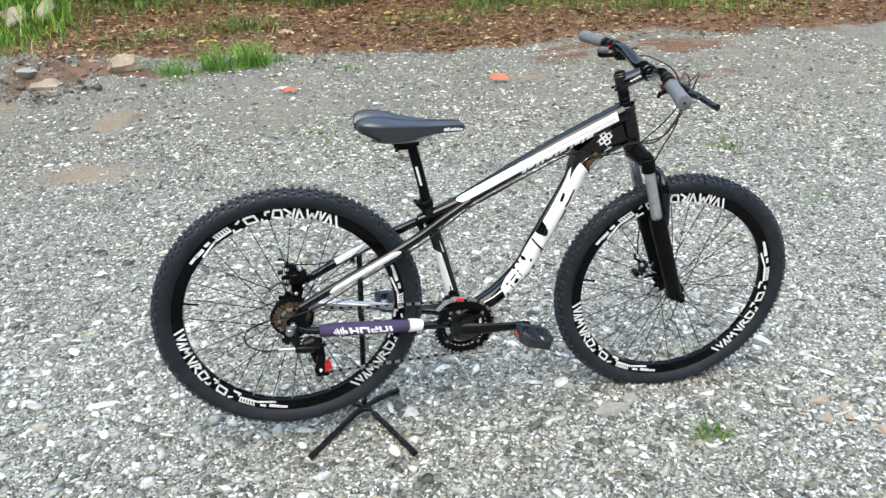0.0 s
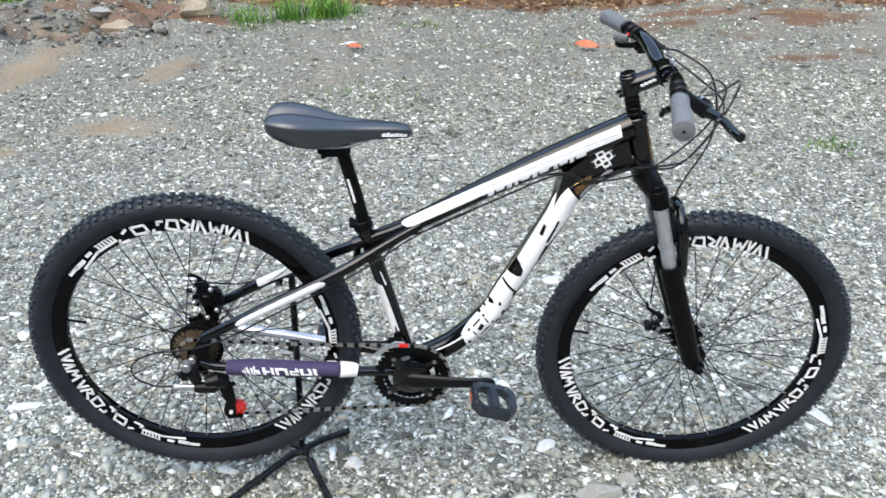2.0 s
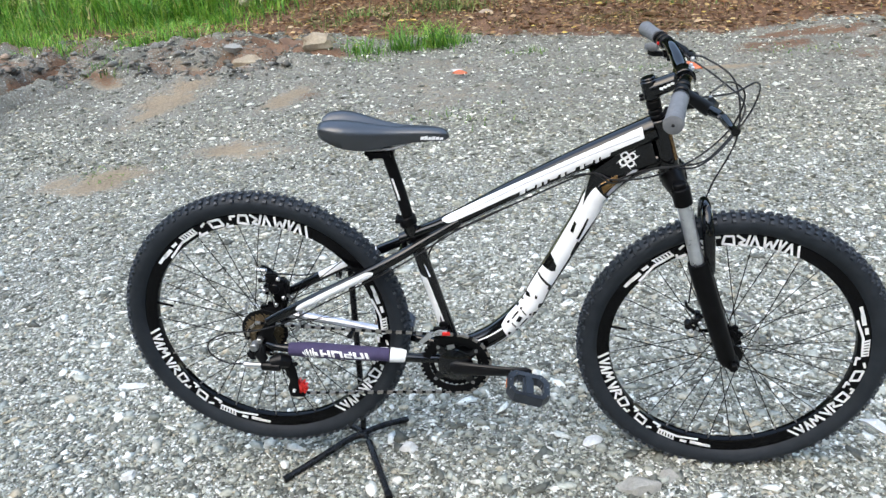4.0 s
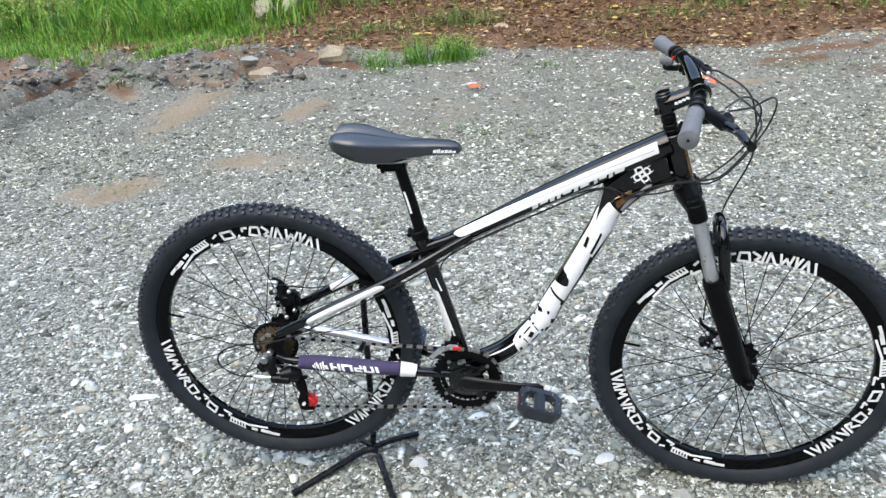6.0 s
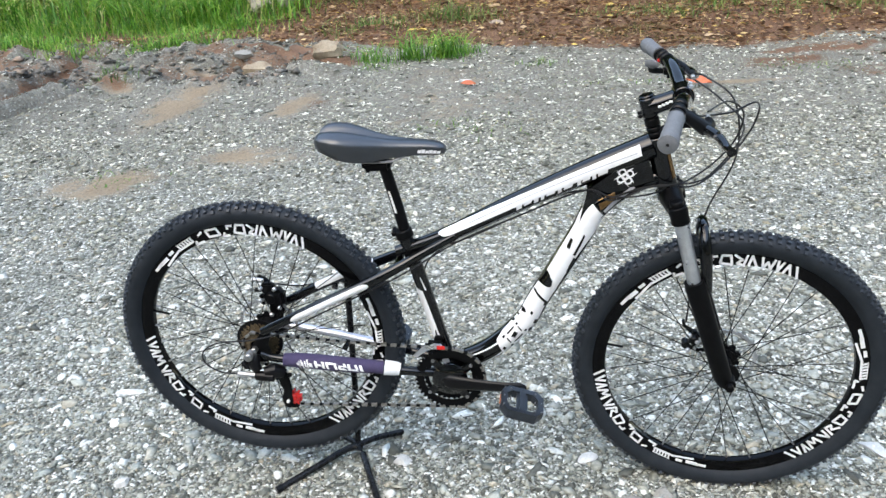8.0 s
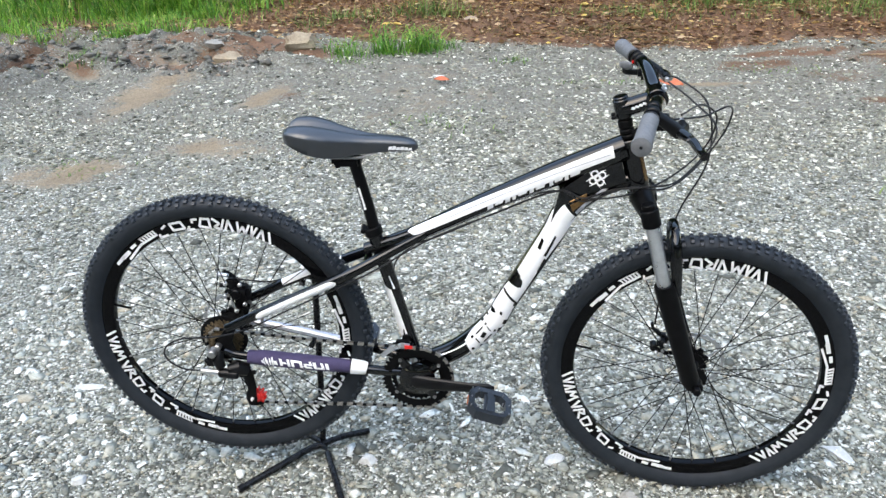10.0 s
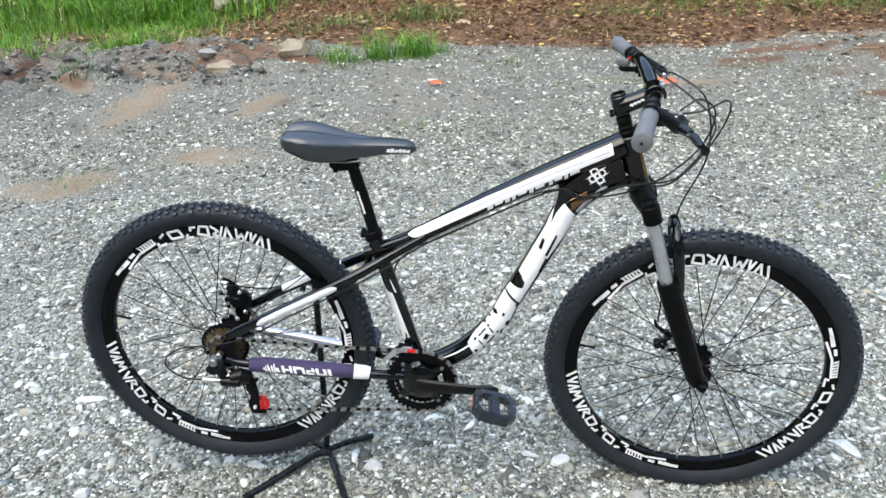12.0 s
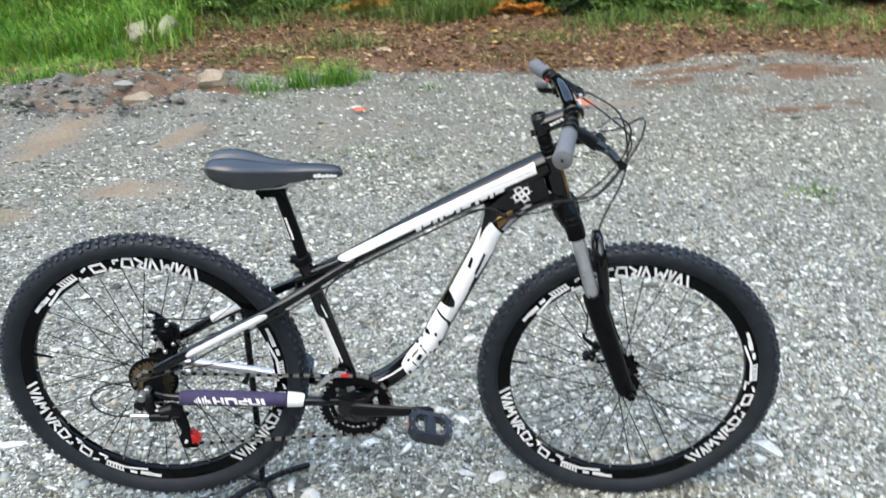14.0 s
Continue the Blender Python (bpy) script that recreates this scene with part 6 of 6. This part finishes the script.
arch = spline([axis(-0.235, -0.058, 0.036), axis(-0.15, -0.056, 0.050), axis(-0.105, -0.036, 0.056), axis(-0.092, 0.0, 0.058), axis(-0.105, 0.036, 0.056), axis(-0.15, 0.056, 0.050), axis(-0.235, 0.058, 0.036)], 6)
part("fork_arch", moved(tube(arch, [0.012, 0.014, 0.0135, 0.012, 0.0135, 0.014, 0.012], 12), STEER), PAINT, fork, "gloss black brace arch")
fc = part("front_caliper", moved(join(box(1.114, 0.055, 0.388, 0.028, 0.028, 0.044, 0.3), rounded_rod((1.112, 0.03, 0.392), (1.112, 0.074, 0.392), 0.011, 14), rounded_rod((1.094, 0.05, 0.366), (1.094, 0.075, 0.366), 0.010, 12), tube([(1.105, 0.06, 0.405), (1.088, 0.062, 0.418), (1.084, 0.058, 0.436)], [0.006, 0.0045, 0.004], 8), tube([(1.10, 0.055, 0.362), (1.125, 0.058, 0.350), (1.15, 0.06, 0.352)], [0.007, 0.005, 0.006], 8)), STEER), PLASTIC, bike, "black mechanical disc brake caliper")
for x, z in ((1.1, 0.41), (1.098, 0.366), (1.118, 0.392), (1.128, 0.358)):
    part("bolt", moved(rounded_rod((x, 0.026, z), (x, 0.036, z), 0.0055, 10), STEER), SILVER, fc)
part("axle_nut", moved(rounded_rod((FRONT.x, -0.092, FRONT.z), (FRONT.x, -0.076, FRONT.z), 0.0105, 6), STEER), MATT, bike)

# stem, spacers, bar, grips, levers
part("spacer", moved(join(rounded_rod(axis(0.136), axis(0.146), 0.0158, 20), rounded_rod(axis(0.148), axis(0.158), 0.0158, 20), rounded_rod(axis(0.16), axis(0.178), 0.0158, 20)), BARS), MATT, bike)
CLAMP = axis(0.210, 0, 0.072)
stem = part("stem", moved(join(rounded_rod(axis(0.182), axis(0.224), 0.0178, 22), tube([axis(0.202, 0, 0.0), axis(0.203, 0, 0.025), axis(0.207, 0, 0.06)], [0.0205, 0.0195, 0.0185], 16), rounded_rod(CLAMP + Vector((0, -0.024, 0)), CLAMP + Vector((0, 0.024, 0)), 0.0225, 22), rounded_rod(axis(0.224), axis(0.23), 0.016, 18)), BARS), PAINT, bike, "gloss black handlebar stem")
for y in (-0.012, 0.012):
    part("stem_bolt", moved(rounded_rod(axis(0.19, y, -0.026), axis(0.19, y, -0.016), 0.004, 10), BARS), MATT, stem)
    part("faceplate_bolt", moved(rounded_rod(CLAMP + Vector((0.012, y, 0.012)), CLAMP + Vector((0.016, y, 0.024)), 0.004, 10), BARS), SILVER, stem)
part("stem_mark", moved(join(*[box(*(axis(0.203 + 0.0015 * k, -0.0196, 0.022 + 0.008 * k)), 0.0075, 0.002, 0.005, 0.1) for k in range(4)]), BARS), DECAL, stem, "small white strokes", False)
bar_pts = []
for y in (-0.36, -0.24, -0.15, -0.10, -0.05, -0.02, 0.02, 0.05, 0.10, 0.15, 0.24, 0.36):
    a = abs(y)
    rise = 0.030 * float(smooth(0.045, 0.14, a)) - 0.010 * max(0, (a - 0.14) / 0.22)
    sweep = -0.056 * max(0, (a - 0.06) / 0.30)
    bar_pts.append(CLAMP + Vector((sweep, y, rise)))
BARP = spline(bar_pts, 5)
bar = part("handlebar", moved(tube(BARP, [0.0112, 0.0118, 0.0135, 0.0148, 0.0156, 0.0158, 0.0158, 0.0156, 0.0148, 0.0135, 0.0118, 0.0112], 16), BARS), PAINT, bike, "gloss black riser handlebar")


def bar_at(y, lift=0.0, fwd=0.0):
    q = min(BARP, key=lambda v: abs(v.y - y))
    nxt = [v for v in BARP]
    i = nxt.index(q)
    j = i + 1 if (i == 0 or (y > q.y and i < len(nxt) - 1)) else i - 1
    f = (y - q.y) / (nxt[j].y - q.y)
    return q.lerp(nxt[j], f) + Vector((fwd, 0, lift))


for s in (-1, 1):
    a, b = bar_at(s * 0.235), bar_at(s * 0.362)
    d = (b - a).normalized()
    grip = tube([a, a + d * 0.004, a + d * 0.02, a + d * 0.06, a + d * 0.108, a + d * 0.122, a + d * 0.128, a + d * 0.130], [0.014, 0.0168, 0.0158, 0.0165, 0.0172, 0.0185, 0.0175, 0.012], 22)
    g = part("grip", moved(grip, BARS), GRIP, bike, "grey rubber handlebar grip")
    part("grip_plug", moved(rounded_rod(a + d * 0.1295, a + d * 0.1315, 0.003, 10, 0.0005), BARS), PLASTIC, g)
    part("grip_ring", moved(rounded_rod(a - d * 0.008, a + d * 0.003, 0.0165, 18), BARS), PLASTIC, g, "black collar")
    c = bar_at(s * 0.205)
    piv = c + Vector((0.050, s * 0.002, -0.032))
    tip = Vector((1.100, s * 0.300, 1.010 if s < 0 else 0.985))
    perch = part("brake_lever", moved(join(rounded_rod(c - d * 0.008, c + d * 0.008, 0.0155, 18), tube([c + Vector((0.008, 0, -0.002)), piv, piv + Vector((0.012, -s * 0.028, -0.002)), piv + Vector((0.012, -s * 0.05, 0))], [0.011, 0.0135, 0.0115, 0.008], 12)), BARS), PLASTIC, bike, "black brake lever on the handlebar")
    part("lever_blade", moved(tube(spline([piv, piv.lerp(tip, 0.35) + Vector((0.006, 0, 0.002)), piv.lerp(tip, 0.75) + Vector((0.004, 0, -0.002)), tip], 5), [0.0105, 0.0085, 0.0075, 0.0085], 12), BARS), PAINT, perch, "slim black lever blade")
    part("adjuster", moved(rounded_rod(piv + Vector((0.012, -s * 0.05, 0)), piv + Vector((0.012, -s * 0.068, 0.001)), 0.0055, 10), BARS), SILVER, perch, "pale cable adjuster")
    c2 = bar_at(s * 0.178)
    sh = part("gear_shifter", moved(join(rounded_rod(c2 - d * 0.007, c2 + d * 0.007, 0.0152, 18), box(c2.x + 0.016, c2.y - s * 0.004, c2.z - 0.026, 0.044, 0.042, 0.026, 0.3)), BARS), PLASTIC, bike, "black trigger gear shifter under the handlebar")
    part("trigger", moved(tube(spline([c2 + Vector((0.0, s * 0.012, -0.03)), c2 + Vector((-0.026, s * 0.03, -0.032)), c2 + Vector((-0.034, s * 0.044, -0.030))], 4), [0.006, 0.008, 0.009], 8, flat=0.5), BARS), PLASTIC, sh, "thumb trigger")
    part("shifter_mark", moved(box(c2.x - 0.008, c2.y + s * 0.016, c2.z - 0.018, 0.008, 0.012, 0.006, 0.2), BARS), DECAL if s > 0 else RED, sh, "small pale indicator", False)
    if s > 0:
        part("gear_window", moved(tube([c2 + Vector((-0.018, 0.006, -0.012)), c2 + Vector((-0.030, 0.016, -0.014)), c2 + Vector((-0.044, 0.030, -0.016))], [0.007, 0.011, 0.007], 14, flat=0.5), BARS), GRIP, sh, "pale grey gear window")
        part("red_indicator", moved(box(c2.x - 0.014, c2.y + 0.010, c2.z - 0.004, 0.012, 0.010, 0.006, 0.2), BARS), RED, sh, "small red indicator", False)

# cables
st = lambda *p: BARS @ Vector(p)
lv = lambda s: BARS @ (bar_at(s * 0.205) + Vector((0.062, s * 0.002 - s * 0.068, -0.021)))
CABLES = [
    [lv(-1), st(1.125, -0.06, 1.03), st(1.165, -0.01, 0.985), st(1.15, 0.03, 0.90), st(1.08, 0.03, 0.83), (0.985, -0.03, 0.815), (0.90, -0.03, 0.808), (0.84, -0.02, 0.822), (0.70, -0.016, 0.764), (0.55, -0.022, 0.700), (0.44, 0.03, 0.652), (0.30, 0.062, 0.604), (0.15, 0.066, 0.54), (0.055, 0.06, 0.545)],
    [lv(1), st(1.10, 0.10, 1.035), st(1.155, 0.05, 0.995), st(1.165, 0.03, 0.88), st(1.12, 0.06, 0.74), st(1.10, 0.072, 0.62), st(1.098, 0.074, 0.50), st(1.092, 0.055, 0.435)],
    [BARS @ (bar_at(-0.178) + Vector((0.04, 0.02, -0.026))), st(1.13, -0.075, 1.012), st(1.18, -0.03, 1.018), st(1.20, 0.02, 0.985), st(1.185, 0.03, 0.93), st(1.13, 0.0, 0.865), st(1.07, -0.035, 0.835), (0.99, -0.034, 0.835), (0.90, -0.028, 0.80), (0.84, -0.018, 0.820), (0.70, -0.013, 0.762), (0.55, -0.02, 0.698), (0.40, -0.058, 0.622), (0.22, -0.076, 0.540), (0.11, -0.084, 0.487), (0.03, -0.09, 0.468), (-0.05, -0.092, 0.462), (-0.095, -0.093, 0.438), (-0.098, -0.094, 0.405), (-0.062, -0.094, 0.377), (-0.016, -0.094, 0.372)],
    [BARS @ (bar_at(0.178) + Vector((0.04, -0.02, -0.026))), st(1.13, 0.09, 0.99), st(1.17, 0.0, 0.95), st(1.10, -0.04, 0.86), st(1.03, -0.04, 0.84), (0.96, -0.03, 0.828), (0.89, -0.02, 0.803), (0.82, 0.014, 0.806), (0.62, 0.008, 0.732), (0.47, 0.016, 0.63), (0.475, 0.0, 0.53), (0.482, -0.02, 0.44)],
]
for k, pts in enumerate(CABLES):
    part("cable", tube(spline(pts, 10), 0.0021, 8), CABLE, bike, "thin black cable housing")

# ---- the stand ----
stand = tagged(new("bike_stand"), "black steel three-footed stand holding the rear wheel up", "bike stand")
foot = lambda x, y: Vector((x, y, float(height(x, y)) + 0.009))
TOP, APEX = Vector((0.240, 0.098, 0.54)), Vector((0.216, 0.066, 0.040))
part("upright", tube(spline([APEX + Vector((0, 0.006, -0.02)), Vector((0.222, 0.084, 0.12)), TOP], 5), 0.0085, 14), STAND_BLACK, stand)
legs = [foot(0.034, -0.113), Vector((0.172, 0.026, 0.021)), Vector((0.196, 0.045, 0.024)), Vector((0.214, 0.052, 0.025)), Vector((0.230, 0.045, 0.024)), Vector((0.240, 0.026, 0.021)), foot(0.327, -0.174)]
part("bent_leg", tube(legs, 0.0092, 14), STAND_BLACK, stand, "bent steel rod forming two feet")
for k in (0, -1):
    part("foot_plug", rounded_rod(legs[k] + (legs[k] - legs[(1, -2)[k]]).normalized() * 0.004, legs[k] - (legs[k] - legs[(1, -2)[k]]).normalized() * 0.016, 0.0105, 14), PLASTIC, stand, "black rubber plug")
part("back_leg", tube(spline([Vector((0.216, 0.062, 0.022)), Vector((0.272, 0.100, 0.020)), foot(0.335, 0.139)], 5), 0.0085, 14), STAND_BLACK, stand)
part("back_leg", tube(spline([Vector((0.216, 0.068, 0.022)), Vector((0.15, 0.112, 0.020)), foot(0.075, 0.152)], 5), 0.0085, 14), STAND_BLACK, stand)
part("hook", tube(spline([TOP + Vector((0, 0, -0.006)), TOP + Vector((-0.02, -0.02, 0.004)), TOP + Vector((-0.026, -0.036, -0.012))], 4), 0.0075, 12), STAND_BLACK, stand)
part("lower_hook", tube(spline([Vector((0.228, 0.093, 0.372)), Vector((0.226, 0.075, 0.356)), Vector((0.224, 0.05, 0.356))], 4), 0.0075, 12), STAND_BLACK, stand)
